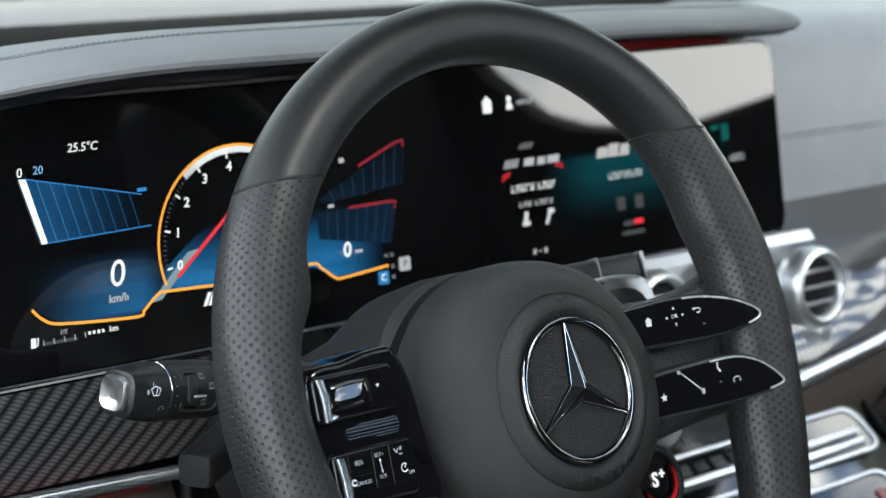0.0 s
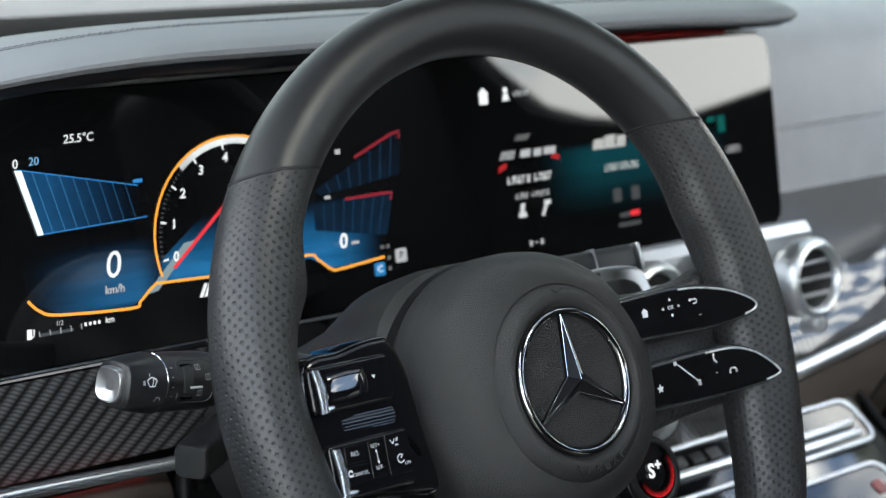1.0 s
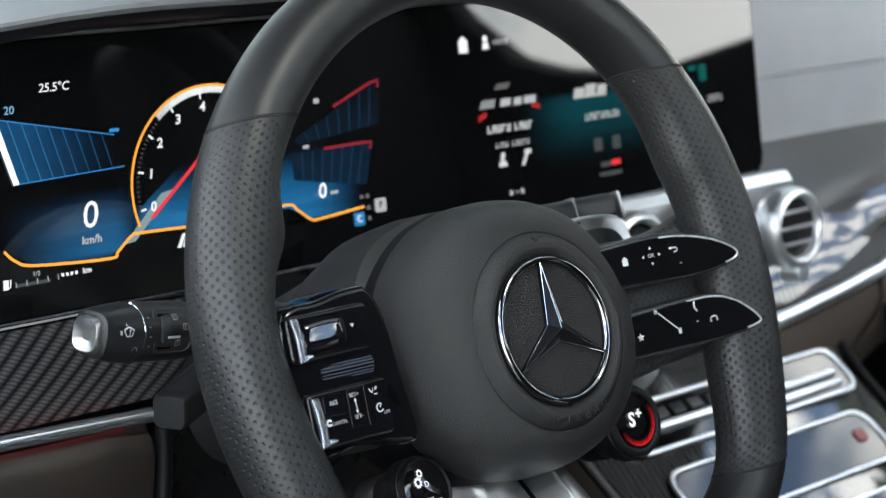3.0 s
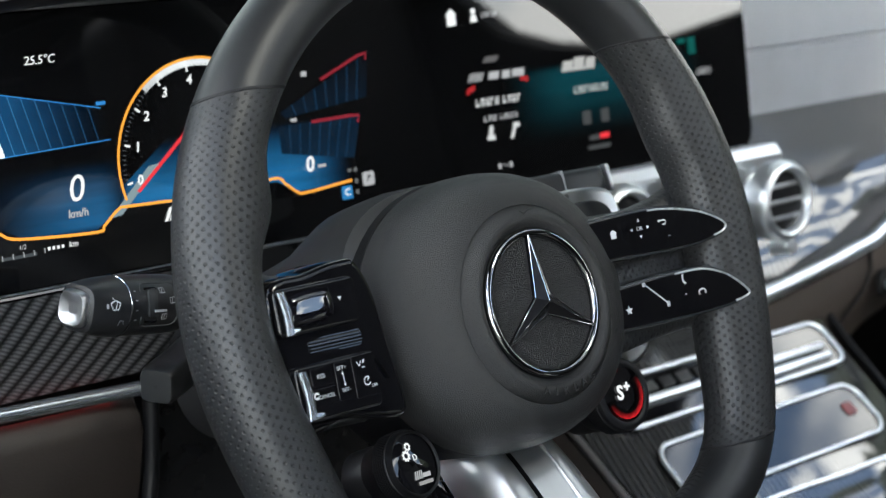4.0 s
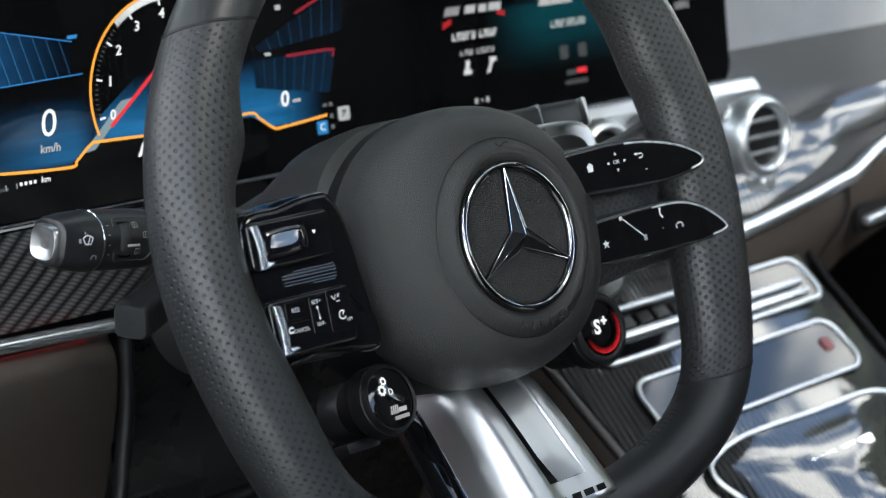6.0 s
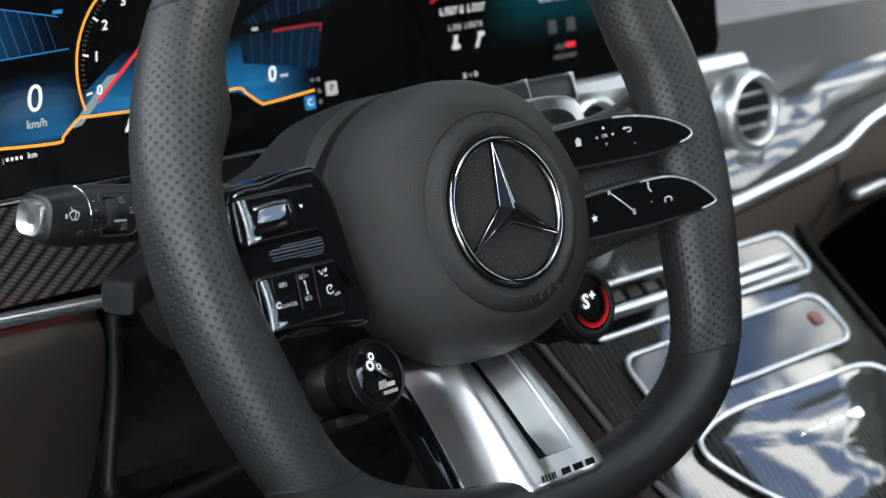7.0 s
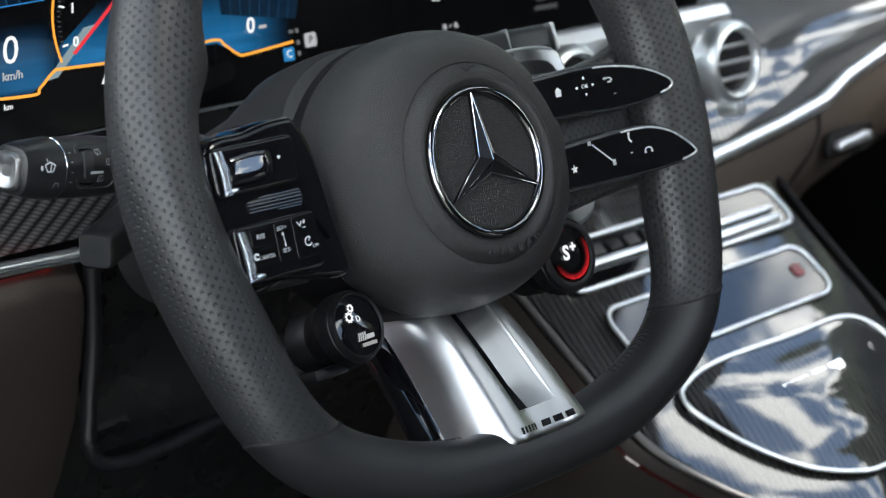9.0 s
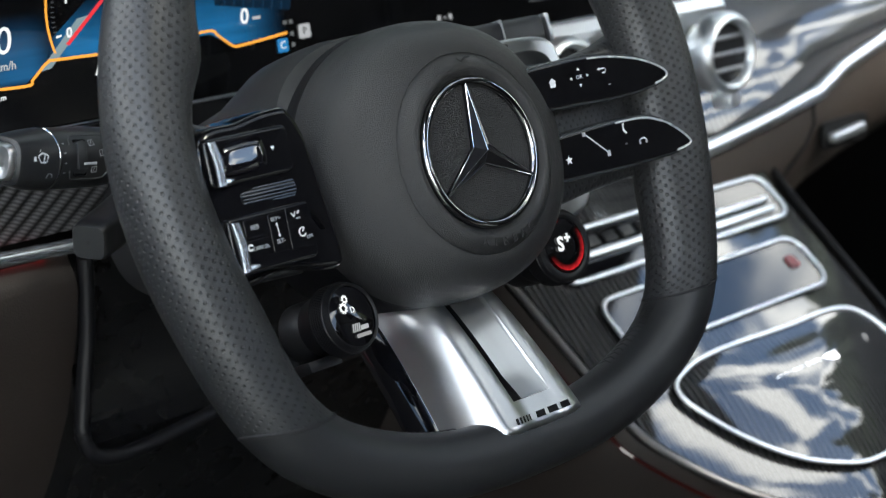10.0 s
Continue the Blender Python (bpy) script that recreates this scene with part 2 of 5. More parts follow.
def finish(me, sharp=38):
    me.polygons.foreach_set("use_smooth", [True] * len(me.polygons))
    me.set_sharp_from_angle(angle=radians(sharp))
    for poly in me.polygons:  # broad flat faces keep their own normal
        if poly.loop_total > 8:
            for li in poly.loop_indices:
                me.edges[me.loops[li].edge_index].use_edge_sharp = True
    me.update()
    return me


def part(name, shape, material, parent, label="", at=None, sharp=38):
    """Links a bmesh or a mesh as one mesh object under a thing or a part."""
    if isinstance(shape, bpy.types.Mesh):
        me = shape
    else:
        me = bpy.data.meshes.new(name)
        bmesh.ops.recalc_face_normals(shape, faces=shape.faces)
        shape.to_mesh(me)
        shape.free()
    if at is not None:
        me.transform(at)
    root = parent
    while root.parent:
        root = root.parent
    me.transform(Matrix.Translation(-BASE[root.name]))
    me.materials.clear()
    me.materials.append(material)
    ob = new(name, finish(me, sharp))
    ob.parent = parent
    return tagged(ob, label)


def single(name, shape, material, label, category="", kind="", sharp=38):
    """A thing that is one mesh."""
    me = bpy.data.meshes.new(name)
    if isinstance(shape, bpy.types.Mesh):
        me = shape
    else:
        bmesh.ops.recalc_face_normals(shape, faces=shape.faces)
        shape.to_mesh(me)
        shape.free()
    me.materials.clear()
    me.materials.append(material)
    ob = new(name, finish(me, sharp))
    ob.location.z = HUB
    return tagged(ob, label, category, kind=kind)


def sheet(points, loop_u=False, loop_v=False, uv=None, cap=False, thick=0.0):
    """A mesh from a grid of points [u][v]. uv: a function of (i, j). cap: close the ends of a tube."""
    nu, nv = len(points), len(points[0])
    verts = [tuple(p) for row in points for p in row]
    faces, corners = [], []
    for i in range(nu if loop_u else nu - 1):
        for j in range(nv if loop_v else nv - 1):
            q = ((i, j), (i + 1, j), (i + 1, j + 1), (i, j + 1))
            faces.append([(a % nu) * nv + b % nv for a, b in q])
            corners.append(q)
    if cap:
        faces += [list(range(nv))[::-1], [(nu - 1) * nv + j for j in range(nv)]]
    me = bpy.data.meshes.new("sheet")
    me.from_pydata(verts, [], faces)
    if uv:
        layer = me.uv_layers.new(name="UVMap")
        k = 0
        for q in corners:
            for a, b in q:
                layer.data[k].uv = uv(a, b)
                k += 1
    bm = bmesh.new()
    bm.from_mesh(me)
    bmesh.ops.recalc_face_normals(bm, faces=bm.faces)
    if thick:
        bmesh.ops.solidify(bm, geom=bm.faces, thickness=thick)
    bm.to_mesh(me)
    bm.free()
    return me


def box(cx, cy, cz, sx, sy, sz, bevel=0.002, seg=2):
    bm = bmesh.new()
    bmesh.ops.create_cube(bm, size=1.0)
    bmesh.ops.scale(bm, vec=(sx, sy, sz), verts=bm.verts)
    if bevel:
        bmesh.ops.bevel(bm, geom=bm.edges, offset=bevel, segments=seg, affect="EDGES", profile=0.6)
    bmesh.ops.translate(bm, vec=(cx, cy, cz), verts=bm.verts)
    return bm


def plate(outline, z0, z1, bevel=0.001, seg=3):
    """An outline in x, y made into a plate from z0 to z1 with a rounded upper edge."""
    bm = bmesh.new()
    low = [bm.verts.new((x, y, z0)) for x, y in outline]
    bm.faces.new(low)
    made = bmesh.ops.extrude_face_region(bm, geom=bm.faces[:])
    top = [v for v in made["geom"] if isinstance(v, bmesh.types.BMVert)]
    bmesh.ops.translate(bm, vec=(0, 0, z1 - z0), verts=top)
    if bevel:
        rim = [e for e in bm.edges if all(abs(v.co.z - z1) < 1e-7 for v in e.verts)]
        bmesh.ops.bevel(bm, geom=rim, offset=bevel, segments=seg, affect="EDGES", profile=0.5)
    return bm


def rounded(x0, y0, x1, y1, r, n=6):
    pts = []
    for cx, cy, a in ((x1 - r, y1 - r, 0), (x0 + r, y1 - r, 90), (x0 + r, y0 + r, 180), (x1 - r, y0 + r, 270)):
        pts += [(cx + r * math.cos(radians(a + 90 * i / n)), cy + r * math.sin(radians(a + 90 * i / n))) for i in range(n + 1)]
    return pts


def spline(points, n=8, loop=False):
    """A smooth line through the points (Catmull-Rom)."""
    p = [Vector(q) for q in points]
    m, out = len(p), []
    for i in range(m if loop else m - 1):
        if loop:
            a, b, c, d = p[i - 1], p[i], p[(i + 1) % m], p[(i + 2) % m]
        else:
            a, b, c, d = p[max(i - 1, 0)], p[i], p[i + 1], p[min(i + 2, m - 1)]
        for k in range(n):
            t = k / n
            out.append(0.5 * (2 * b + (c - a) * t + (2 * a - 5 * b + 4 * c - d) * t * t + (3 * b - a - 3 * c + d) * t ** 3))
    if not loop:
        out.append(p[-1])
    return out


def pipe(points, r, n=10, loop=False, flat=1.0, up=(0, 0, 1)):
    """A rod of radius r along a line; flat squeezes it along its second axis."""
    pts = [Vector(p) for p in points]
    rings = []
    for i, p in enumerate(pts):
        a = pts[i - 1] if (i or loop) else p
        b = pts[(i + 1) % len(pts)] if (i < len(pts) - 1 or loop) else p
        t = (b - a).normalized()
        s = t.cross(Vector(up))
        s = s.normalized() if s.length > 1e-6 else t.orthogonal().normalized()
        w = s.cross(t)
        rr = r[i] if isinstance(r, (list, tuple)) else r
        rings.append([p + (s * math.cos(k * 2 * math.pi / n) + w * flat * math.sin(k * 2 * math.pi / n)) * rr for k in range(n)])
    return sheet(rings, loop_u=loop, loop_v=True, cap=not loop)


def lathe(profile, n=48, cap=True):
    """Turns (radius, z) pairs about z."""
    rings = [[(r * math.cos(2 * math.pi * k / n), r * math.sin(2 * math.pi * k / n), z) for k in range(n)] for r, z in profile]
    return sheet(rings, loop_v=True, cap=cap)


def joined(meshes):
    bm = bmesh.new()
    for me in meshes:
        if isinstance(me, bmesh.types.BMesh):
            tmp = bpy.data.meshes.new("tmp")
            me.to_mesh(tmp)
            me.free()
            me = tmp
        bm.from_mesh(me)
    return bm


def words(text, size, x, y, z=0.0, lift=0.0001, slant=0.0, turn=0.0, bold=0.0):
    """Writing as a thin mesh, centred on x, y in the plane z."""
    cu = bpy.data.curves.new("writing", "FONT")
    cu.body, cu.size, cu.align_x, cu.align_y, cu.extrude, cu.shear, cu.offset = text, size, "CENTER", "CENTER", lift, slant, bold
    cu.resolution_u = 3
    ob = bpy.data.objects.new("writing", cu)
    me = bpy.data.meshes.new_from_object(ob)
    bpy.data.objects.remove(ob)
    me.transform(Matrix.Translation((x, y, z)) @ Matrix.Rotation(radians(turn), 4, "Z"))
    return me


def bars(items, z=0.0, lift=0.0002):
    """Flat bars (x, y, width, height, lean) that stand for writing or simple signs."""
    bm = bmesh.new()
    for x, y, w, h, lean in items:
        q = [bm.verts.new((x + sx * w / 2 + sy * h / 2 * lean, y + sy * h / 2, z)) for sx, sy in ((-1, -1), (1, -1), (1, 1), (-1, 1))]
        bm.faces.new(q)
    bmesh.ops.solidify(bm, geom=bm.faces[:], thickness=lift)
    return bm


def ring_flat(cx, cy, r0, r1, a0, a1, z=0.0, n=64):
    rows = []
    for i in range(n + 1):
        a = radians(a0 + (a1 - a0) * i / n)
        rows.append([(cx + r * math.cos(a), cy + r * math.sin(a), z) for r in (r0, r1)])
    return sheet(rows)


def ribbon(line, width, z=0.0):
    """A flat stripe along a line in x, y."""
    p = [Vector((x, y)) for x, y in line]
    rows = []
    for i, q in enumerate(p):
        t = (p[min(i + 1, len(p) - 1)] - p[max(i - 1, 0)]).normalized()
        s = Vector((-t.y, t.x)) * width / 2
        rows.append([(q.x - s.x, q.y - s.y, z), (q.x + s.x, q.y + s.y, z)])
    return sheet(rows)


def facet(points, z=0.0):
    bm = bmesh.new()
    bm.faces.new([bm.verts.new((x, y, z)) for x, y in points])
    return bm


# ---- the car's shell: plain panels that close the cabin ----
def extrude_x(profile, x0, x1, nx=2):
    return [[(x0 + (x1 - x0) * i / (nx - 1), y, z) for y, z in profile] for i in range(nx)]


CAR = 0.365  # the car's middle line
GLASS_X0, GLASS_X1, GLASS_Y0, GLASS_Y1 = CAR - 0.42, CAR + 0.36, -0.48, -0.13  # the glass roof over the front seats
shell = [
    ("roof_front", sheet(extrude_x([(0.18, 0.37), (0.02, 0.43), (GLASS_Y1, 0.465)], CAR - 0.62, CAR + 0.47, 4), thick=0.03), "dark headliner behind the windscreen"),
    ("roof_middle", sheet(extrude_x([(GLASS_Y0, 0.505), (-0.7, 0.51)], CAR - 0.62, CAR + 0.47, 4), thick=0.03), "dark headliner between the glass roof panels"),
    ("roof_side_3", sheet(extrude_x([(GLASS_Y1, 0.465), (-0.22, 0.485), (GLASS_Y0, 0.505)], GLASS_X1, CAR + 0.47), thick=0.03), "dark headliner beside a roof opening"),
    ("roof_side_4", sheet(extrude_x([(GLASS_Y1, 0.465), (-0.22, 0.485), (GLASS_Y0, 0.505)], CAR - 0.62, GLASS_X0), thick=0.03), "dark headliner beside a roof opening"),
    ("roof_rear", sheet(extrude_x([(-1.25, 0.505), (-1.7, 0.46)], CAR - 0.62, CAR + 0.62, 4), thick=0.03), "dark headliner at the rear"),
    # unseen; the open gap between these two gives the touch pad sky to reflect
    ("roof_side_1", sheet(extrude_x([(-0.7, 0.51), (-1.25, 0.505)], CAR + 0.40, CAR + 0.62), thick=0.03), "dark headliner beside a roof opening"),
    ("roof_side_2", sheet(extrude_x([(-0.7, 0.51), (-1.25, 0.505)], CAR - 0.62, CAR - 0.05), thick=0.03), "dark headliner beside a roof opening"),
    ("back_wall", box(CAR, -1.75, 0.0, 1.4, 0.04, 1.1, 0.005), "dark rear bulkhead of the cabin"),
    ("floor", box(CAR, -0.5, -0.62, 1.5, 2.6, 0.04, 0.005), "black carpeted cabin floor"),
    ("bulkhead", box(CAR, 0.62, -0.32, 1.5, 0.04, 0.6, 0.005), "black carpeted footwell bulkhead"),
    ("door_1", box(CAR + 0.74, -0.35, -0.243, 0.06, 1.9, 0.80, 0.02), "dark passenger door lining below the window"),
]
# out of view; swung in far enough to shade the hub's underside
swung = pose(CAR - 0.80, 0.56, 0, 0, 0, -27)
for name, y0, y1, z0, z1, m, label in (
    ("door_2", -1.05, 0.0, -0.58, 0.10, swung, "dark lining of the open driver's door"),
    ("door_3", -0.95, 0.0, -0.58, 0.06, pose(CAR - 0.76, -0.85, 0), "dark lining of the closed rear door"),
    ("sill", -1.40, 0.0, -0.62, -0.40, pose(CAR - 0.74, 0.55, 0), "black door sill"),
):
    bm = box(0, (y0 + y1) / 2, (z0 + z1) / 2, 0.07, y1 - y0, z1 - z0, 0.02)
    bm.transform(m)
    shell.append((name, bm, label))
for name, shape, label in shell:
    single(name, shape, CARPET if name in ("floor", "bulkhead") else DEEP, label, kind="structure")
for name, line, r in (
    ("pillar_1", [(CAR + 0.72, 0.62, 0.10), (CAR + 0.64, 0.30, 0.30), (CAR + 0.47, -0.02, 0.45)], 0.030),
    ("pillar_2", [(CAR - 0.72, 0.62, 0.10), (CAR - 0.66, 0.30, 0.30), (CAR - 0.60, -0.05, 0.45)], 0.035),
    ("pillar_3", [(CAR + 0.72, -0.76, 0.05), (CAR + 0.66, -0.80, 0.30), (CAR + 0.62, -0.84, 0.50)], 0.05),
    ("pillar_4", [(CAR - 0.72, -0.82, 0.05), (CAR - 0.66, -0.88, 0.30), (CAR - 0.62, -0.90, 0.50)], 0.05),
    ("roof_rail_2", [(CAR - 0.62, 0.0, 0.455), (CAR - 0.64, -0.5, 0.50), (CAR - 0.62, -1.6, 0.46)], 0.035),
    ("roof_rail_1", [(CAR + 0.47, 0.0, 0.448), (CAR + 0.48, -0.5, 0.50), (CAR + 0.62, -1.6, 0.46)], 0.035),
):
    single(name, pipe(spline(line, 6), r, 10), DEEP, "black roof pillar trim", kind="structure")

seat = thing("car_seat", "black leather passenger seat, upright beside the console", "car seat", (0.78, -0.55, -0.60))
part("cushion", box(0.78, -0.42, -0.30, 0.48, 0.5, 0.16, 0.05, 4), DEEP, seat)
part("backrest", box(0.78, -0.78, 0.02, 0.46, 0.13, 0.62, 0.05, 4), DEEP, seat, at=None)
part("headrest", box(0.78, -0.82, 0.42, 0.26, 0.09, 0.17, 0.035, 4), DEEP, seat)
part("seat_base", box(0.78, -0.5, -0.49, 0.42, 0.45, 0.22, 0.02), DEEP, seat)

tagged(copy_thing(seat, pose(0.0, -0.62, HUB - 0.60)), "black leather driver seat, pushed well back")

single("windscreen", sheet([[(CAR + k * w, y, z) for k in (-1, -0.5, 0, 0.5, 1)] for y, z, w in ((0.67, 0.110, 0.70), (0.52, 0.195, 0.68), (0.35, 0.29, 0.65), (0.18, 0.37, 0.61))]), WINDSCREEN.m, "tinted glass windscreen", kind="structure")
single("roof_glass", sheet([[(x, y, z) for y, z in ((GLASS_Y1 + 0.01, 0.480), (-0.22, 0.502), (GLASS_Y0 - 0.01, 0.522))] for x in (GLASS_X0 - 0.01, CAR, GLASS_X1 + 0.01)]), ROOFGLASS.m, "dark tinted glass roof panel", kind="structure")
# added out of view: its stepped top cuts the bright reflection in the screen
wall_tops = [(-0.36, 0.135), (-0.46, 0.165), (-0.54, 0.190), (-0.60, 0.22), (-0.66, 0.29), (-0.72, 0.39), (-0.77, 0.48), (-1.72, 0.48)]
single("reflection_wall", sheet([[(CAR + 0.70 - 0.06 * max(0.0, top * f - 0.14) / 0.34, y, top * f) for f in (0.0, 0.3, 0.6, 0.8, 1.0)] for y, top in wall_tops], thick=0.03), DEEP, "unseen dark wall that shapes the screen's reflection", kind="structure")

# outside: bonnet, ground and a far row of trees
bonnet_rows = [[(CAR + w * k, y, z - 0.05 * k * k) for k in (-1, -0.7, -0.35, 0, 0.35, 0.7, 1)] for y, z, w in ((0.69, 0.086, 0.70), (0.8, 0.082, 0.72), (1.1, 0.050, 0.72), (1.4, -0.04, 0.70), (1.7, -0.14, 0.66), (1.85, -0.26, 0.6))]
single("bonnet", sheet(bonnet_rows, thick=0.02), plain("grey_car_paint", (0.060, 0.063, 0.064), 0.65, 0.0, spec=0.08), "grey car bonnet seen beyond the windscreen base", "car bonnet")
COWL = plain("matt_cowl_plastic", (0.004, 0.004, 0.004), 0.9, spec=0.05)
single("cowl", sheet(extrude_x([(0.46, 0.078), (0.56, 0.088), (0.655, 0.092), (0.68, 0.06)], CAR - 0.72, CAR + 0.72, 6), thick=0.02), COWL, "black plastic cowl at the windscreen base", kind="structure")
ground_mat = Mat("pale_gravel", (0.12, 0.12, 0.11), 0.85)
ground_mat.to(ground_mat.blend(ground_mat.noise(0.4, 6.0), (0.062, 0.068, 0.055), (0.110, 0.114, 0.096)), "Base Color")
ground = single("ground", sheet([[(x, y, -HUB) for y in (-600, -40, 0, 40, 600)] for x in (-600, -40, 0, 40, 600)]), ground_mat.m, "pale grey-green gravel ground round the car", kind="structure")

hedge_mat = Mat("far_foliage", (0.06, 0.08, 0.04), 0.8)
hedge_mat.to(hedge_mat.blend(hedge_mat.noise(0.7, 5.0), (0.035, 0.05, 0.025), (0.12, 0.14, 0.08)), "Base Color")
rng = random.Random(4)


def treeline(a0, a1, dist, height, count, size=1.0, crowns=9.0, vary=0.28):
    """Far trees as many small leaf clumps scattered in uneven crowns, joined."""
    bm = bmesh.new()
    for i in range(count):
        a = radians(a0 + (a1 - a0) * rng.random())
        crown = 1 - vary + vary * math.sin(a * crowns * 2.3) * math.sin(a * crowns + 1.0)
        d = dist * (0.9 + 0.2 * rng.random())
        z = -HUB + height * crown * rng.random() ** 0.8
        c = Vector((d * math.cos(a), d * math.sin(a), z))
        s = (0.4 + 0.9 * rng.random()) * size
        m = Matrix.Translation(c) @ Euler((rng.random() * 6, rng.random() * 6, rng.random() * 6)).to_matrix().to_4x4() @ Matrix.Diagonal((s, s * 0.8, s * 0.5, 1))
        bmesh.ops.create_icosphere(bm, subdivisions=1, radius=1.0, matrix=m)
    return bm


# near trees are added out of view to darken the low part of reflections
single("near_trees", treeline(-28, 6, 13.0, 10.2, 2600, 0.45, 6.0, 0.11), hedge_mat.m, "unseen leafy trees that block low sky from the reflections", kind="stuff")
single("far_trees", treeline(-75, 130, 45.0, 5.5, 1500), hedge_mat.m, "distant row of pale green trees", kind="stuff")

# ---- dashboard ----
def sag(x):
    """The brow sinks a little towards both ends."""
    if x < -0.05:
        return 0.46 * (x + 0.05) ** 2
    return min(0.004, 0.12 * (x - 0.2) ** 2) if x > 0.2 else 0.0


def brow_section(x):
    """The dash's leather brow at x: lip, face, crest and the slope down to the windscreen."""
    drop = sag(x)
    lift = 0.0015 + 0.0055 * min(1.0, max(0.0, -x - 0.05) / 0.22)
    pts = [(0.1845, 0.1252), (0.1800, 0.1285), (0.1800, 0.1320), (0.1845, 0.1352), (0.1915, 0.1376), (0.21, 0.1393), (0.225, 0.1402), (0.24, 0.1405), (0.26, 0.1390), (0.30, 0.1325), (0.36, 0.120), (0.48, 0.088)]
    return [(x, y, z - drop + lift * max(0.0, min(1.0, (0.1385 - z) / 0.010)) * (y < 0.24)) for y, z in pts]


def lip_section(x):
    """The dark soft lip that rolls under the brow."""
    rise = 0.0050 * min(1.0, max(0.0, (x - 0.08) / 0.10))
    return [(x, y, z + brow_section(x)[0][2] - 0.1252 + rise * max(0.0, min(1.0, (0.1250 - z) / 0.009))) for y, z in ((0.238, 0.1150), (0.214, 0.1152), (0.200, 0.1163), (0.1915, 0.1185), (0.1865, 0.1215), (0.1838, 0.1250), (0.1850, 0.1262))]


dash = thing("dashboard", "grey leather dashboard with a stitched brow over the screens", "dashboard", (CAR, 0.3, -0.1))
xs = [-0.36 + 0.03 * i for i in range(26)] + [0.41]
brow = part("brow", sheet([brow_section(x) for x in xs], uv=lambda i, j: (i * 0.03, j * 0.02)), DASH_SHADED, dash, "grey leather brow with twin stitching")
part("brow_lip", sheet([lip_section(x) for x in xs] + [[(0.440, y + 0.03, z) for _, y, z in lip_section(0.41)]]), BLACK, brow, "black lip under the brow")
# rounded right end of the brow
end = []
for k in range(8):
    a = radians(90 * k / 7)
    row = brow_section(0.41 + 0.045 * math.sin(a))
    back = 0.075 * (1 - math.cos(a))  # the front corner rounds away in plan
    end.append([(x, y + back * max(0.0, 1 - max(0.0, y - 0.172) / 0.2), z - 0.004 * (1 - math.cos(a)) * (z > 0.129)) for x, y, z in row])
last = end[-1]
end.append([(x - 0.012, y + 0.004, 0.118 - 0.25 * max(0.0, y - 0.26)) for x, y, z in last])
part("brow_end", sheet(end), DASH_SHADED, brow)


def stitches(line, step, size, name, parent):
    """Each stitch is a short thread lying along the line; they make one row."""
    made = []
    for i in range(len(line) - 1):
        a, b = line[i], line[i + 1]
        n = max(1, round((b - a).length / step))
        for k in range(n):
            p, q = a.lerp(b, (k + 0.18) / n), a.lerp(b, (k + 0.82) / n)
            made.append(pipe([p, p.lerp(q, 0.5) + Vector((0, 0, size * 0.3)), q], size, 5))
    ob = part(name, joined(made), STITCH, parent)
    return tagged(ob, "dark twin stitching", kind="stuff")


for dy in (0.2245, 0.2285):
    line = []
    for x in [v for v in xs if v < 0.44]:
        sec = brow_section(x)
        for (xa, ya, za), (xb, yb, zb) in zip(sec, sec[1:]):
            if ya <= dy < yb and za > 0.1:
                line.append(Vector((x, dy, za + (zb - za) * (dy - ya) / (yb - ya) + 0.0004)))
                break
    stitches(line, 0.0034, 0.00024, "stitching", brow)
groove = [Vector((x, 0.2265, 0.1402 - sag(x))) for x in xs if x < 0.44]
part("seam", pipe(groove, 0.00022, 6), STITCH, brow)
# black recess under the brow, behind the screens
part("screen_recess", sheet([[(x, 0.236, 0.121), (x, 0.262, 0.115), (x, 0.262, 0.0), (x, 0.245, -0.06)] for x in (-0.36, 0.0, 0.3, 0.455)], thick=0.004), DEEP, dash)
part("ambient_strip", pipe([(0.18, 0.224, 0.1150), (0.30, 0.224, 0.1150), (0.392, 0.224, 0.1145)], 0.0036, 8), RED_PLASTIC, dash, "red ambient light strip under the brow")


# passenger side of the dash, with a waist seam
def right_section(x):
    k = max(0.0, x - 0.47)
    return [(x, 0.60, 0.085), (x, 0.42, 0.112), (x, 0.34, 0.116 - 0.03 * k), (x, 0.285, 0.112), (x, 0.262, 0.098), (x, 0.25, 0.07), (x, 0.243, 0.0335), (x, 0.2455, 0.0315), (x, 0.243, 0.0295), (x, 0.24, 0.005), (x, 0.236, -0.022), (x, 0.25, -0.03)]


xr = [0.455, 0.47, 0.5, 0.56, 0.64, 0.74, 0.85, 0.97, 1.08]
part("passenger_dash", sheet([right_section(x) for x in xr]), DASH_LIT, dash, "grey leather passenger dash with a waist seam")


def flow(table, x):
    """Linear reading of a small table of (x, value)."""
    for (a, va), (b, vb) in zip(table, table[1:]):
        if x <= b:
            return va + (vb - va) * max(0.0, (x - a) / (b - a))
    return table[-1][1]


# carbon band, carbon wing and chrome strip flow from the vents to the passenger door
CF_TOP = ((0.43, -0.017), (0.68, -0.016), (1.08, -0.014))
WING_TOP = ((0.42, -0.080), (0.48, -0.073), (0.53, -0.068), (0.59, -0.062), (0.645, -0.058), (0.72, -0.054), (1.08, -0.045))
WING_LOW = ((0.42, -0.135), (0.49, -0.116), (0.52, -0.110), (0.577, -0.088), (0.63, -0.083), (0.706, -0.076), (1.08, -0.055))
CHROME_Z = ((0.38, -0.138), (0.455, -0.131), (0.52, -0.124), (0.58, -0.116), (0.62, -0.103), (0.706, -0.086), (0.82, -0.070), (1.08, -0.060))
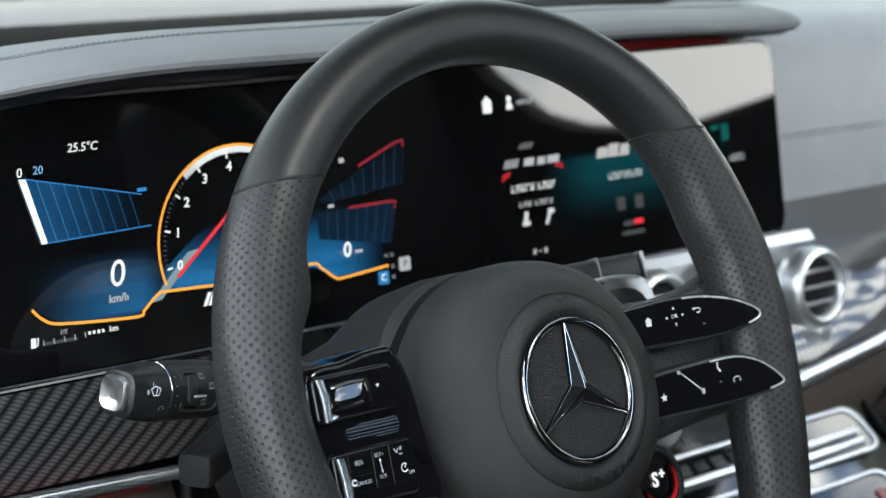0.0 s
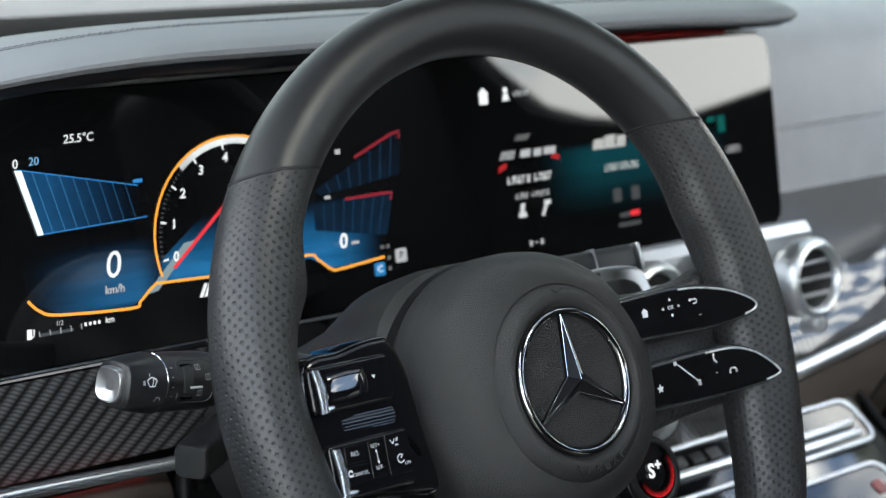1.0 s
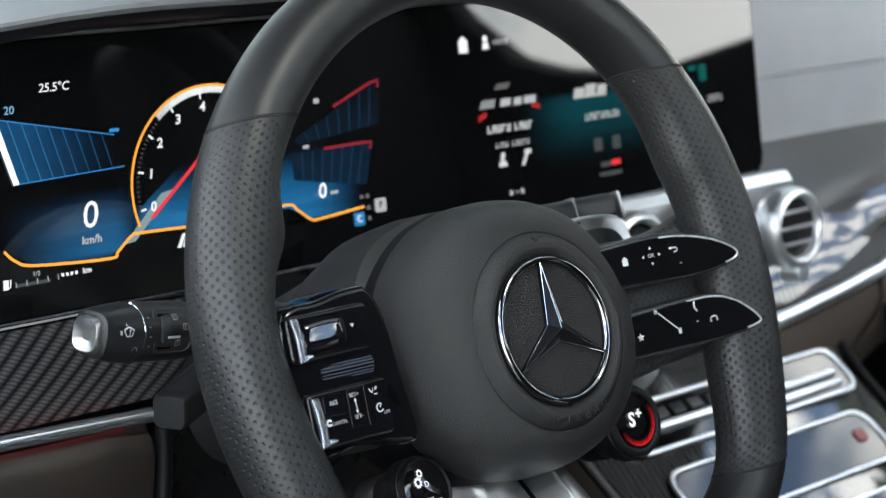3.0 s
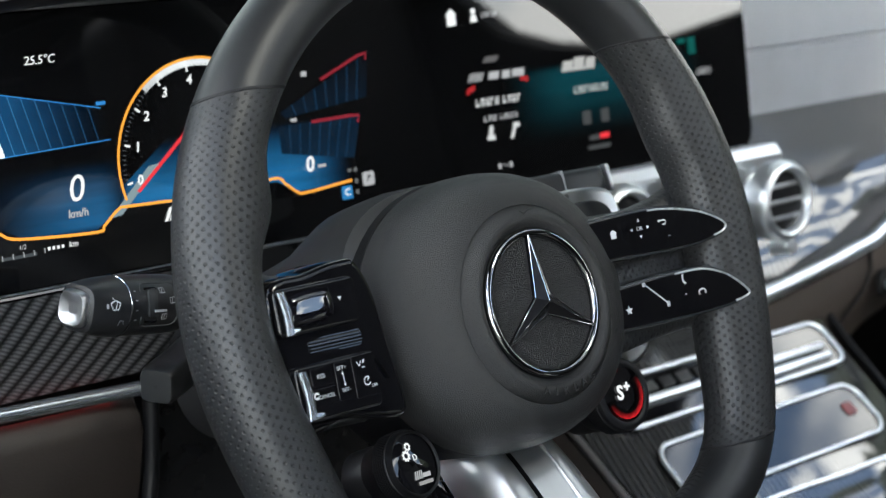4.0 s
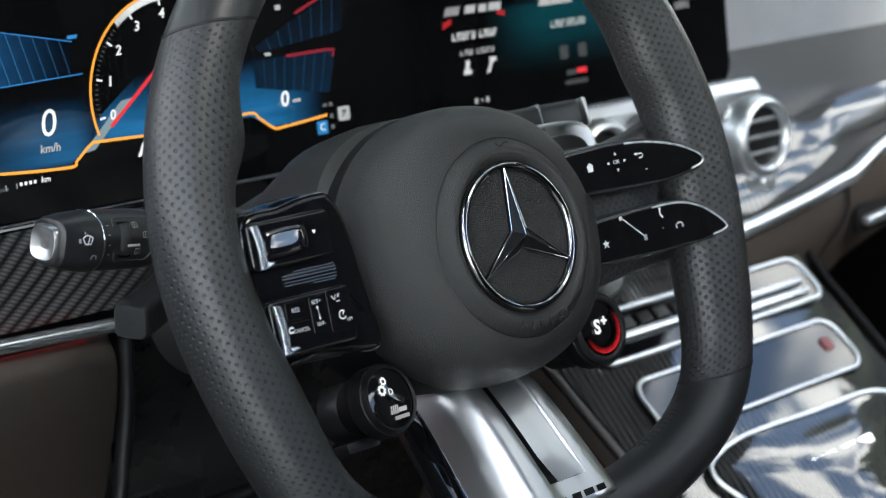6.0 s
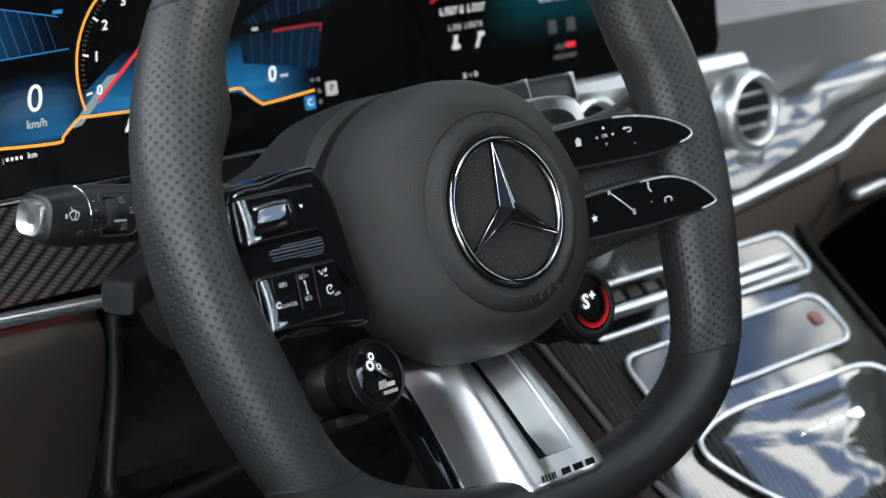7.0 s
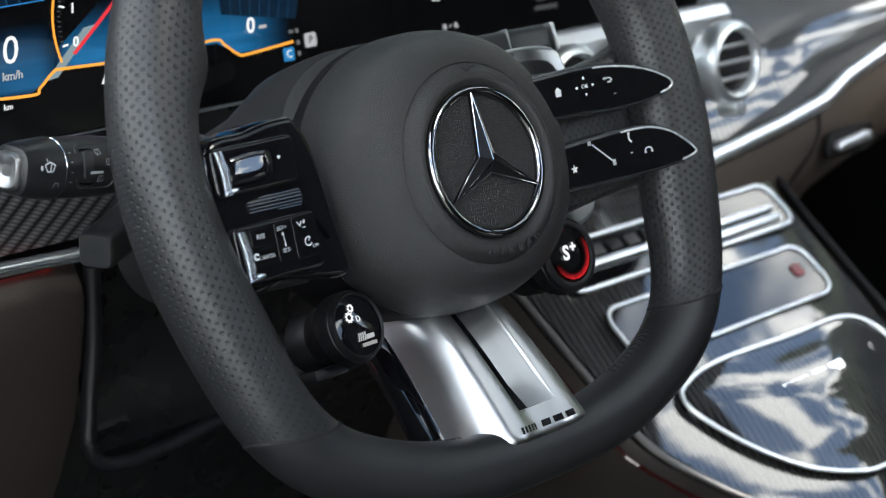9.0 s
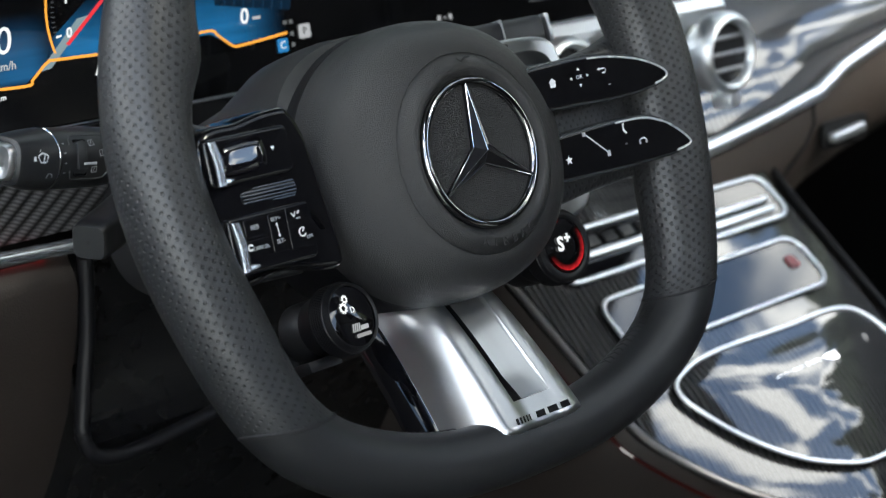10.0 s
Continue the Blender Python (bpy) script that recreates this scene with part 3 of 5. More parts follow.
xb = [0.42 + 0.02 * i for i in range(34)]


def lean(z):
    """The trim leans back: deeper towards the top."""
    return 0.245 + 0.5 * z


def band(lo, hi, proud, n=6, bulge=0.003):
    rows = []
    for x in xb:
        a, b = flow(hi, x), min(flow(lo, x), flow(hi, x) - 0.001)
        row = []
        for j in range(n + 1):
            z = a + (b - a) * j / n
            row.append((x, lean(z) - proud - bulge * math.sin(math.pi * j / n), z))
        rows.append(row)
    return rows


part("carbon_band", sheet(band(CHROME_Z, CF_TOP, 0.0, 8), uv=lambda i, j: (i * 0.02, j * 0.014)), CARBON_BAND, dash, "lacquered carbon-fibre trim band")
# the wing's outline and tilt follow the sky's reflection in the band
wing_rows = []
for x in xb:
    a, b = flow(WING_TOP, x), min(flow(WING_LOW, x), flow(WING_TOP, x) - 0.001)
    wing_rows.append([(x, lean(a) - 0.001 - min(1.10 * (a - b), 0.034) * j / 10 - 0.004 * math.sin(math.pi * j / 10), a + (b - a) * j / 10 + 0.004 * j / 10) for j in range(11)])
wing = part("wing", sheet(wing_rows, uv=lambda i, j: (i * 0.02, j * 0.006)), CARBON_FINE, dash, "lacquered carbon-fibre shelf tilted to show the sky's reflection")
part("chrome_strip", pipe([(x, lean(flow(CHROME_Z, x)) - 0.010, flow(CHROME_Z, x) + 0.001) for x in xb], 0.0062, 10), SILVER, dash, "chrome strip")
glove_rows = []
for x in xb:
    t = flow(CHROME_Z, x) - 0.005
    y = lean(t)
    glove_rows.append([(x, y + 0.004, t), (x, y - 0.006, t - 0.005), (x, y - 0.009, t - 0.015), (x, y - 0.012, t - 0.03), (x, y - 0.008, t - 0.05), (x, y + 0.004, t - 0.075), (x, y + 0.03, t - 0.105), (x, y + 0.09, t - 0.125)])
part("glove_box", sheet(glove_rows), BROWN_LIT, dash, "brown leather glove box front, lightened for window light")
part("glove_seam", pipe([(0.577, 0.1775, -0.123), (0.571, 0.1705, -0.137), (0.560, 0.168, -0.150), (0.545, 0.170, -0.165), (0.535, 0.178, -0.185)], 0.0014, 6), DEEP, dash)
FACE = Matrix.Translation((0.606, 0.168, -0.1490)) @ Matrix.Rotation(radians(84), 4, "X")
catch = part("glove_catch", plate(rounded(-0.030, -0.010, 0.032, 0.012, 0.006), 0.0, 0.003, 0.001), DEEP, dash, at=FACE)
part("handle", plate(rounded(-0.022, -0.0030, 0.022, 0.0040, 0.003), 0.003, 0.009, 0.0015), SILVER, catch, "silver glove box handle", at=FACE @ Matrix.Rotation(radians(5), 4, "Z"))

# driver's side fascia under the screen
left_cf = []
for x in [-0.36 + 0.03 * i for i in range(11)]:
    left_cf.append([(x, 0.200 - 0.003 * math.sin(math.pi * j / 6) + 0.006 * j / 6, -0.036 - 0.057 * j / 6) for j in range(7)])
fascia = part("carbon_fascia", sheet(left_cf, uv=lambda i, j: (i * 0.03, j * 0.0105)), CARBON, dash, "glossy carbon-fibre twill fascia")
part("fascia_lip", pipe([(-0.36, 0.204, -0.0355), (-0.2, 0.204, -0.0355), (-0.06, 0.204, -0.0355)], 0.0016, 8), GLOSS, dash)
part("chrome_line", pipe([(-0.36, 0.196, -0.090), (-0.18, 0.196, -0.0945), (-0.085, 0.196, -0.0985), (-0.06, 0.197, -0.100)], 0.0042, 10), STEELBLUE, dash, "dark chrome strip under the carbon fascia")
part("light_strip", pipe([(-0.36, 0.2030, -0.0955), (-0.18, 0.2030, -0.1000), (-0.10, 0.2030, -0.1035)], 0.0012, 8), RED_STRIP, dash, "red ambient light strip")
knee = []
for x, dz in ((-0.40, 0.0), (-0.30, 0.0), (-0.18, 0.0), (-0.11, -0.003), (-0.086, -0.006), (-0.079, -0.012)):
    y0 = 0.0 if x < -0.1 else 0.004 if x < -0.085 else 0.014
    knee.append([(x, y0 + 0.202, -0.1035 + dz * 0.4), (x, y0 + 0.194, -0.108 + dz), (x, y0 + 0.190, -0.116 + dz), (x, y0 + 0.193, -0.15), (x - 0.003, y0 + 0.200, -0.20), (x - 0.004, y0 + 0.215, -0.24), (x, y0 + 0.25, -0.30)])
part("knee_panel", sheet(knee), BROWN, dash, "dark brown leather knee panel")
# black cover round the column and the fascia below it
part("column_surround", sheet([[(x, y, z) for z, y in ((-0.034, 0.212), (-0.10, 0.205), (-0.13, 0.212), (-0.19, 0.220), (-0.215, 0.212), (-0.222, 0.200), (-0.24, 0.215), (-0.34, 0.26))] for x, dy in ((-0.078, 0), (-0.06, 0), (0.0, 0), (0.08, 0), (0.15, 0), (0.19, 0))]), plain("satin_black_plastic", (0.007, 0.007, 0.0075), 0.28), dash, "black plastic surround under the steering column")
part("cover_ledge", pipe(spline([(-0.0775, 0.199, -0.108), (-0.0790, 0.197, -0.150), (-0.0850, 0.194, -0.19), (-0.0870, 0.191, -0.214), (-0.072, 0.189, -0.227), (-0.03, 0.190, -0.226), (0.03, 0.190, -0.216), (0.08, 0.192, -0.205)], 6), 0.0048, 10), BLACK, dash, "black rounded trim round the column surround")
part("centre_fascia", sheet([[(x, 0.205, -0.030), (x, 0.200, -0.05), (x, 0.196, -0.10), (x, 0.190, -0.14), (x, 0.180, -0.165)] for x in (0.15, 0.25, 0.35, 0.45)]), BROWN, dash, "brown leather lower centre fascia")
part("vent_bar", sheet([[(x, 0.206, -0.030), (x, 0.196, -0.028), (x, 0.190, -0.034), (x, 0.188, -0.060), (x, 0.186, -0.092), (x, 0.192, -0.104)] for x in (0.16, 0.2, 0.3, 0.4, 0.47)]), SILVER, dash, "polished silver bar that carries the round vents")

# round vents
vent = thing("air_vent", "round polished silver air vent with three slats", "air vent", m=pose(0.441, 0.164, HUB - 0.061, 80, 0, 1), group="centre air vents")
part("bezel", lathe([(0.0215, -0.020), (0.0215, 0.004), (0.0225, 0.0060), (0.0245, 0.0075), (0.0275, 0.0062), (0.0293, 0.0030), (0.0300, -0.001), (0.0288, -0.010)], 48, cap=False), SILVER, vent)
part("throat", lathe([(0.0217, 0.002), (0.0214, -0.022), (0.018, -0.036), (0.001, -0.036)], 32), INK, vent)
for k in (-1, 0, 1):
    w = math.sqrt(0.0205 ** 2 - (0.0115 * k) ** 2)
    part("slat", box(0, 0.0115 * k, 0.000, 2 * w, 0.0030, 0.0060, 0.0009), MATSILVER, vent)
part("hub_stem", box(0, 0, -0.006, 0.006, 0.036, 0.008, 0.002), DEEP, vent)
part("knob", lathe([(0.001, 0.006), (0.006, 0.0055), (0.0075, 0.002), (0.0075, -0.01), (0.001, -0.011)], 24), SILVER, vent, at=Matrix.Translation((0.004, -0.0335, -0.002)))
for x in (0.277, 0.353):
    copy_thing(vent, pose(x, 0.168, HUB - 0.057, 80, 0, 1))

# ---- the two screens under one glass ----
TILT_BACK = 90 - 11.31
display = thing("dashboard_screen", "wide glass panel with lit instrument and media screens", "screen", m=pose(0, 0.213, HUB, TILT_BACK, 0, 0))
part("glass", plate(rounded(-0.30, -0.0345, 0.4585, 0.111, 0.017), -0.008, 0.0, 0.0012), SCREEN, display, "black glass panel")
part("frame", pipe([Vector((x, y, -0.0035)) for x, y in rounded(-0.301, -0.0355, 0.4600, 0.1125, 0.018)], 0.0013, 8, loop=True), MATSILVER, display, "thin silver frame")
part("housing", plate(rounded(-0.298, -0.032, 0.456, 0.108, 0.017), -0.022, -0.009, 0.0), BLACK, display)
H = 0.0006  # height of lit marks over the glass


def lit(name, shape, material, label="", z=H):
    return part(name, shape, material, display, label, at=Matrix.Translation((0, 0, z)))


BLUE_LEFT = glow_soft("blue_left", (0.02, 0.20, 0.50), 0.36, (-0.170, -0.080), (0.065, 0.02), (-0.011, 0.030), (0.006, 0.034))
BLUE_MID = glow_soft("blue_mid", (0.02, 0.24, 0.60), 0.40, (-0.090, 0.078), (0.018, 0.05), (-0.010, 0.036), (0.004, 0.034))
BLUE_GRID = glow_fade("blue_grid", (0.02, 0.17, 0.45), 0.32, 0, -0.088, -0.17)
BLUE_GRID_R = glow_fade("blue_grid_side", (0.02, 0.14, 0.34), 0.075, 1, 0.085, 0.0)
TEAL_FIELD = glow_soft("teal_field", (0.005, 0.15, 0.20), 0.20, (0.21, 0.41), (0.06, 0.08), (-0.005, 0.048), (0.045, 0.008))
lit("blue_glow", facet([(-0.165, 0.002), (-0.148, -0.0065), (-0.104, -0.010), (-0.088, 0.001), (-0.080, 0.014), (-0.084, 0.030), (-0.17, 0.030)]), BLUE_LEFT, z=0.0002)
lit("dial_glow", facet([(-0.088, 0.001), (-0.051, -0.001), (0.02, 0.001), (0.035, -0.007), (0.078, -0.006), (0.078, 0.036), (-0.050, 0.036), (-0.084, 0.012)]), BLUE_MID, z=0.0002)
lit("light_beam", facet([(-0.094, -0.004), (-0.086, -0.003), (-0.058, 0.022), (-0.066, 0.021)]), glow("beam", (0.55, 0.75, 0.85), 0.30), z=0.0004)
lit("orange_line", ribbon([(p.x, p.y) for p in spline([(-0.166, 0.003, 0), (-0.160, -0.003, 0), (-0.149, -0.0068, 0), (-0.104, -0.010, 0), (-0.098, -0.007, 0), (-0.088, 0.0005, 0), (-0.08, 0.001, 0), (-0.02, -0.0005, 0), (0.018, 0.003, 0), (0.026, -0.001, 0), (0.035, -0.0075, 0), (0.042, -0.0082, 0), (0.076, -0.0055, 0)], 6)], 0.0016), ORANGE_LIT)
GX, GY = -0.0285, 0.021
lit("dial_ring", ring_flat(GX, GY, 0.0557, 0.0571, 62, 197), ORANGE_LIT)
lit("dial_band", ring_flat(GX, GY, 0.0520, 0.0556, 60, 130), glow_fade("white_band", (0.8, 0.85, 0.9), 0.8, 1, 0.045, 0.075))
tick_items = []
for k in range(0, 6):
    a = radians(189 - 23.3 * k)
    lit("dial_number", words(str(k), 0.0076, GX + 0.0445 * math.cos(a), GY + 0.0445 * math.sin(a), slant=0.15, bold=0.0001), WHITE_LIT)
    lit("dial_tick", ribbon([(GX + r * math.cos(a), GY + r * math.sin(a)) for r in (0.0492, 0.0528)], 0.0011), WHITE_LIT)
    for j in range(1, 8):
        b = a - radians(23.3 * j / 8)
        tick_items.append(ribbon([(GX + r * math.cos(b), GY + r * math.sin(b)) for r in (0.0515, 0.0535)], 0.0004))
lit("fine_ticks", joined(tick_items), glow("faint_white", (0.7, 0.8, 0.9), 0.10))
lit("needle", facet([(-0.0755, 0.0085), (-0.0735, 0.0075), (-0.028, 0.0445), (-0.030, 0.0455)]), RED_LIT, z=0.0010)
lit("temperature", words("25.5°C", 0.0066, -0.1255, 0.0848, slant=0.2), WHITE_LIT)
lit("speed", words("0", 0.0205, -0.1135, 0.0145, slant=0.18, bold=0.0), WHITE_LIT, z=0.0008)
lit("speed_unit", words("km/h", 0.0062, -0.1135, 0.0018, slant=0.12, bold=0.0001), DIM_LIT, z=0.0008)
lit("scale_zero", words("0", 0.0070, -0.1645, 0.0745, slant=0.12), WHITE_LIT)
lit("scale_end", words("20", 0.0062, -0.1535, 0.0750, slant=0.12), glow("pale_blue", (0.25, 0.55, 0.9), 0.6))
lit("power_field", facet([(-0.163, 0.0715), (-0.092, 0.0560), (-0.088, 0.0385), (-0.154, 0.0365)]), BLUE_GRID, z=0.0003)
lit("power_bar", facet([(-0.1655, 0.0715), (-0.1612, 0.0710), (-0.1525, 0.0365), (-0.1560, 0.0362)]), glow("bar_white", (0.75, 0.9, 1.0), 1.0), z=0.0009)
for k in range(1, 9):
    f = k / 9
    top = (-0.163 + 0.071 * f, 0.0715 - 0.0155 * f)
    low = (-0.154 + 0.066 * f, 0.0365 + 0.002 * f)
    lit("grid_line", ribbon([top, low], 0.0005), glow("grid_blue", (0.08, 0.4, 0.9), 0.35 * (1 - f * 0.75)), z=0.0007)
lit("grid_edge", ribbon([(-0.163, 0.0715), (-0.092, 0.0560)], 0.0006), BLUE_LIT, z=0.0008)
lit("grid_edge", ribbon([(-0.154, 0.0365), (-0.088, 0.0385)], 0.0006), BLUE_LIT, z=0.0008)
lit("blue_dash", bars([(-0.0915, 0.0585, 0.006, 0.002, 0.1)]), BLUE_LIT)
for nm, q, red in (("boost_field", [(0.028, 0.0400), (0.099, 0.0705), (0.094, 0.0430), (0.032, 0.0365)], [(0.060, 0.0565), (0.090, 0.0680), (0.0965, 0.0690), (0.096, 0.0650)]), ("torque_field", [(0.026, 0.0320), (0.088, 0.0335), (0.080, 0.0075), (0.026, 0.0165)], [(0.050, 0.0325), (0.080, 0.0330), (0.0865, 0.0325), (0.085, 0.0285)])):
    lit(nm, facet(q), BLUE_GRID_R, z=0.0003)
    lit("red_edge", ribbon(red, 0.0018), glow("soft_red", (0.7, 0.05, 0.09), 0.26), z=0.0008)
    for k in range(1, 8):
        f = k / 8
        a = (q[0][0] + (q[1][0] - q[0][0]) * f, q[0][1] + (q[1][1] - q[0][1]) * f)
        b = (q[3][0] + (q[2][0] - q[3][0]) * f, q[3][1] + (q[2][1] - q[3][1]) * f)
        lit("grid_line", ribbon([a, b], 0.0004), glow("side_grid", (0.08, 0.35, 0.8), 0.12), z=0.0006)
lit("second_zero", words("0", 0.0125, 0.0455, 0.0075, slant=0.12, bold=0.0002), WHITE_LIT)
lit("second_unit", bars([(0.0545, 0.0060, 0.006, 0.0018, 0.1)]), DIM_LIT)
lit("mode_box", plate(rounded(0.0675, -0.0165, 0.0755, -0.0085, 0.001), 0, 0.0002, 0), glow("mode_blue", (0.03, 0.25, 0.6), 0.6))
lit("mode_sign", words("C", 0.0062, 0.0715, -0.0125), WHITE_LIT, z=0.001)
lit("gear_box", plate(rounded(0.0845, -0.0105, 0.0935, -0.0020, 0.0015), 0, 0.0002, 0), DIM_LIT)
lit("gear_sign", words("P", 0.0062, 0.0890, -0.0062), INK, z=0.001)
for item in [(0.0795, 0.0005, 0.0025, 0.0025, 0), (0.0795, -0.0065, 0.0025, 0.0025, 0), (0.0795, -0.0130, 0.0025, 0.0025, 0), (0.0750, 0.0005, 0.003, 0.002, 0)]:
    lit("gear_letter", bars([item]), glow("faint_sign", (0.8, 0.85, 0.9), 0.12))
lit("fuel_sign", bars([(-0.1672, -0.0145, 0.0030, 0.0052, 0.1), (-0.1645, -0.0138, 0.0007, 0.0036, 0.1), (-0.1653, -0.0160, 0.0014, 0.0006, 0.0)]), WHITE_LIT)
lit("fuel_scale", bars([(-0.1515, -0.0158, 0.021, 0.0018, 0)]), glow("scale_grey", (0.6, 0.7, 0.8), 0.07))
lit("fuel_marks", bars([(-0.1615 + 0.0063 * k, -0.0152 + 0.0001 * k, 0.0005, 0.0030, 0) for k in range(5)]), DIM_LIT, z=0.0009)
lit("fuel_half", words("1/2", 0.0036, -0.1490, -0.0112, slant=0.12), DIM_LIT)
for item in [(-0.1335 + 0.0028 * k, -0.0142, 0.0015, 0.0018, 0) for k in range(4)]:
    lit("range_dot", bars([item]), WHITE_LIT)
lit("range_unit", words("km", 0.0046, -0.1185, -0.0140, slant=0.12), WHITE_LIT)
for item in [(-0.0565 + 0.0032 * k, -0.0070, 0.0022, 0.0075, 0.55) for k in range(4)]:
    lit("emblem_bar", bars([item]), WHITE_LIT)
for item in [(0.0640, 0.0895, 0.007, 0.0042, 0.1), (0.0480, 0.0610, 0.004, 0.003, 0), (0.0370, 0.0350, 0.0045, 0.002, 0)]:
    lit("clock_bar", bars([item]), DIM_LIT)
def scrawl(name, x0, x1, y, height, count, material, lean_by=0.15):
    """A row of upright and level strokes that stands for a word too small to read."""
    step, strokes = (x1 - x0) / count, []
    for k in range(count):
        x = x0 + step * (k + 0.5)
        strokes.append((x - step * 0.24, y, step * 0.22, height, lean_by))
        strokes.append((x + step * 0.06, y + height * (0.38 if k % 2 else -0.36), step * 0.44, height * 0.24, lean_by))
        if k % 3:
            strokes.append((x + step * 0.24, y, step * 0.20, height, lean_by))
    lit(name, bars(strokes), material)


# media screen
lit("teal_glow", facet([(0.21, -0.005), (0.41, -0.005), (0.41, 0.048), (0.21, 0.048)]), TEAL_FIELD, z=0.0002)
lit("home_sign", joined([facet([(0.1655, 0.0795), (0.1730, 0.0795), (0.1730, 0.0862), (0.1655, 0.0862)]), facet([(0.1645, 0.0862), (0.1740, 0.0862), (0.1692, 0.0905)])]), WHITE_LIT)
lit("person_sign", joined([facet([(0.1855, 0.0805), (0.1915, 0.0805), (0.1905, 0.0850), (0.1865, 0.0850)]), ring_flat(0.1885, 0.0873, 0.0, 0.0021, 0, 360, n=16)]), WHITE_LIT)
scrawl("menu_writing", 0.1950, 0.2090, 0.0845, 0.0032, 6, glow("soft_white", (0.9, 0.93, 1), 0.38))
for item in [(0.1805 + 0.0026 * k, 0.0455, 0.0014, 0.0055, 0.5) for k in range(5)] + [(0.2015, 0.0455, 0.009, 0.0050, 0.3), (0.2125, 0.0453, 0.007, 0.0050, 0.2), (0.2235, 0.0455, 0.011, 0.0050, 0.2)]:
    lit("emblem_bar", bars([item]), DIM_LIT)
lit("car_sketch", bars([(0.2000, 0.0560, 0.012, 0.004, 0.8)]), glow("faint_sketch", (0.8, 0.8, 0.85), 0.10))
for mark in ([(0.1760, 0.0345), (0.1840, 0.0378), (0.1840, 0.0410), (0.1770, 0.0390)], [(0.2240, 0.0405), (0.2320, 0.0385), (0.2320, 0.0420), (0.2260, 0.0430)]):
    lit("red_mark", facet(mark), glow("dim_red", (0.8, 0.04, 0.05), 0.36))
TITLE = glow("title_white", (0.92, 0.95, 1), 0.55)
scrawl("title_bar", 0.1830, 0.2045, 0.0292, 0.0050, 5, TITLE)
scrawl("title_bar", 0.2070, 0.2245, 0.0292, 0.0050, 4, TITLE)
scrawl("subtitle_bar", 0.1890, 0.2010, 0.0185, 0.0036, 3, DIM_LIT)
scrawl("subtitle_bar", 0.2035, 0.2200, 0.0185, 0.0036, 5, DIM_LIT)
for item in [(0.1945, 0.0095, 0.0035, 0.008, 0.2), (0.1945, 0.0060, 0.007, 0.003, 0), (0.2150, 0.0085, 0.0028, 0.010, 0.5), (0.2175, 0.0120, 0.006, 0.003, 0)]:
    lit("tool_sign", bars([item]), glow("tool_white", (0.92, 0.95, 1), 0.5))
for item in [(0.1995, -0.0130, 0.0025, 0.0035, 0), (0.2045, -0.0130, 0.0015, 0.0015, 0), (0.2095, -0.0130, 0.0025, 0.0035, 0)]:
    lit("page_dot", bars([item]), DIM_LIT)
lit("card_emblem", bars([(0.2700, 0.0455, 0.010, 0.0060, 0.35), (0.2810, 0.0465, 0.010, 0.0075, 0.25), (0.2920, 0.0460, 0.009, 0.0065, 0.25), (0.2800, 0.0425, 0.032, 0.0018, 0.25)]), glow("card_white", (0.92, 0.93, 0.95), 0.36))
scrawl("card_title", 0.2735, 0.3075, 0.0285, 0.0048, 9, glow("card_grey", (0.85, 0.93, 0.95), 0.42))
for item in [(0.2840, 0.0090, 0.008, 0.009, 0), (0.3020, 0.0090, 0.008, 0.009, 0)]:
    lit("card_sign", bars([item]), glow("sign_faint", (0.6, 0.65, 0.7), 0.07))
lit("card_red", bars([(0.3000, -0.0045, 0.009, 0.0035, 0)]), RED_LIT)
for item in [(0.2900, -0.0050, 0.010, 0.0035, 0), (0.2940, -0.0115, 0.022, 0.003, 0)]:
    lit("card_foot", bars([item]), glow("foot_faint", (0.6, 0.65, 0.7), 0.07))
for item in [(0.3970, 0.0480, 0.008, 0.0120, 0), (0.3860, 0.0520, 0.008, 0.004, 0)]:
    lit("teal_sign", bars([item]), glow("teal_bright", (0.02, 0.4, 0.36), 0.16))
scrawl("side_writing", 0.4000, 0.4160, 0.0290, 0.0048, 5, DIM_LIT)

# ---- centre console: sloping carbon panel with framed rows and a lid ----
SLOPE = math.degrees(math.atan(0.65))
console_m = pose(CAR, 0.102, HUB - 0.206, SLOPE, 0, 0)
RAIL = plain("grey_satin_rail", (0.16, 0.155, 0.155), 0.32, 0.7)
console = thing("centre_console", "glossy carbon-fibre centre console with chrome-framed control rows", "console", m=console_m)
C = 1.193  # metres along the slope for a metre in y
# the panel narrows to a rounded tongue at the rear
def edge(v):
    """Half the panel's width at v metres up the slope."""
    return flow(((-0.186, 0.004), (-0.183, 0.024), (-0.175, 0.045), (-0.161, 0.066), (-0.142, 0.090), (-0.125, 0.108), (-0.095, 0.131), (-0.072, 0.143), (0.0, 0.146), (0.06, 0.149), (0.125, 0.160)), v)


vs = [-0.186, -0.183, -0.178, -0.17, -0.16, -0.15, -0.14, -0.13, -0.12, -0.105, -0.09, -0.075, -0.06, -0.04, -0.02, 0.0, 0.02, 0.04, 0.06, 0.08, 0.1, 0.125]
panel_rows = []
for v in vs:
    e = edge(v)
    panel_rows.append([(e * k * (0.93 if k > 0 else 1), v, 0.004 * (1 - k * k) - 0.20 * min(0.0, v + 0.03) ** 2) for k in (-1, -0.9, -0.6, -0.3, 0, 0.3, 0.6, 0.9, 1)])
part("panel", sheet(panel_rows, uv=lambda i, j: (panel_rows[i % 22][j][0], vs[i % 22])), CARBON_CONSOLE, console, "lacquered carbon-fibre panel")
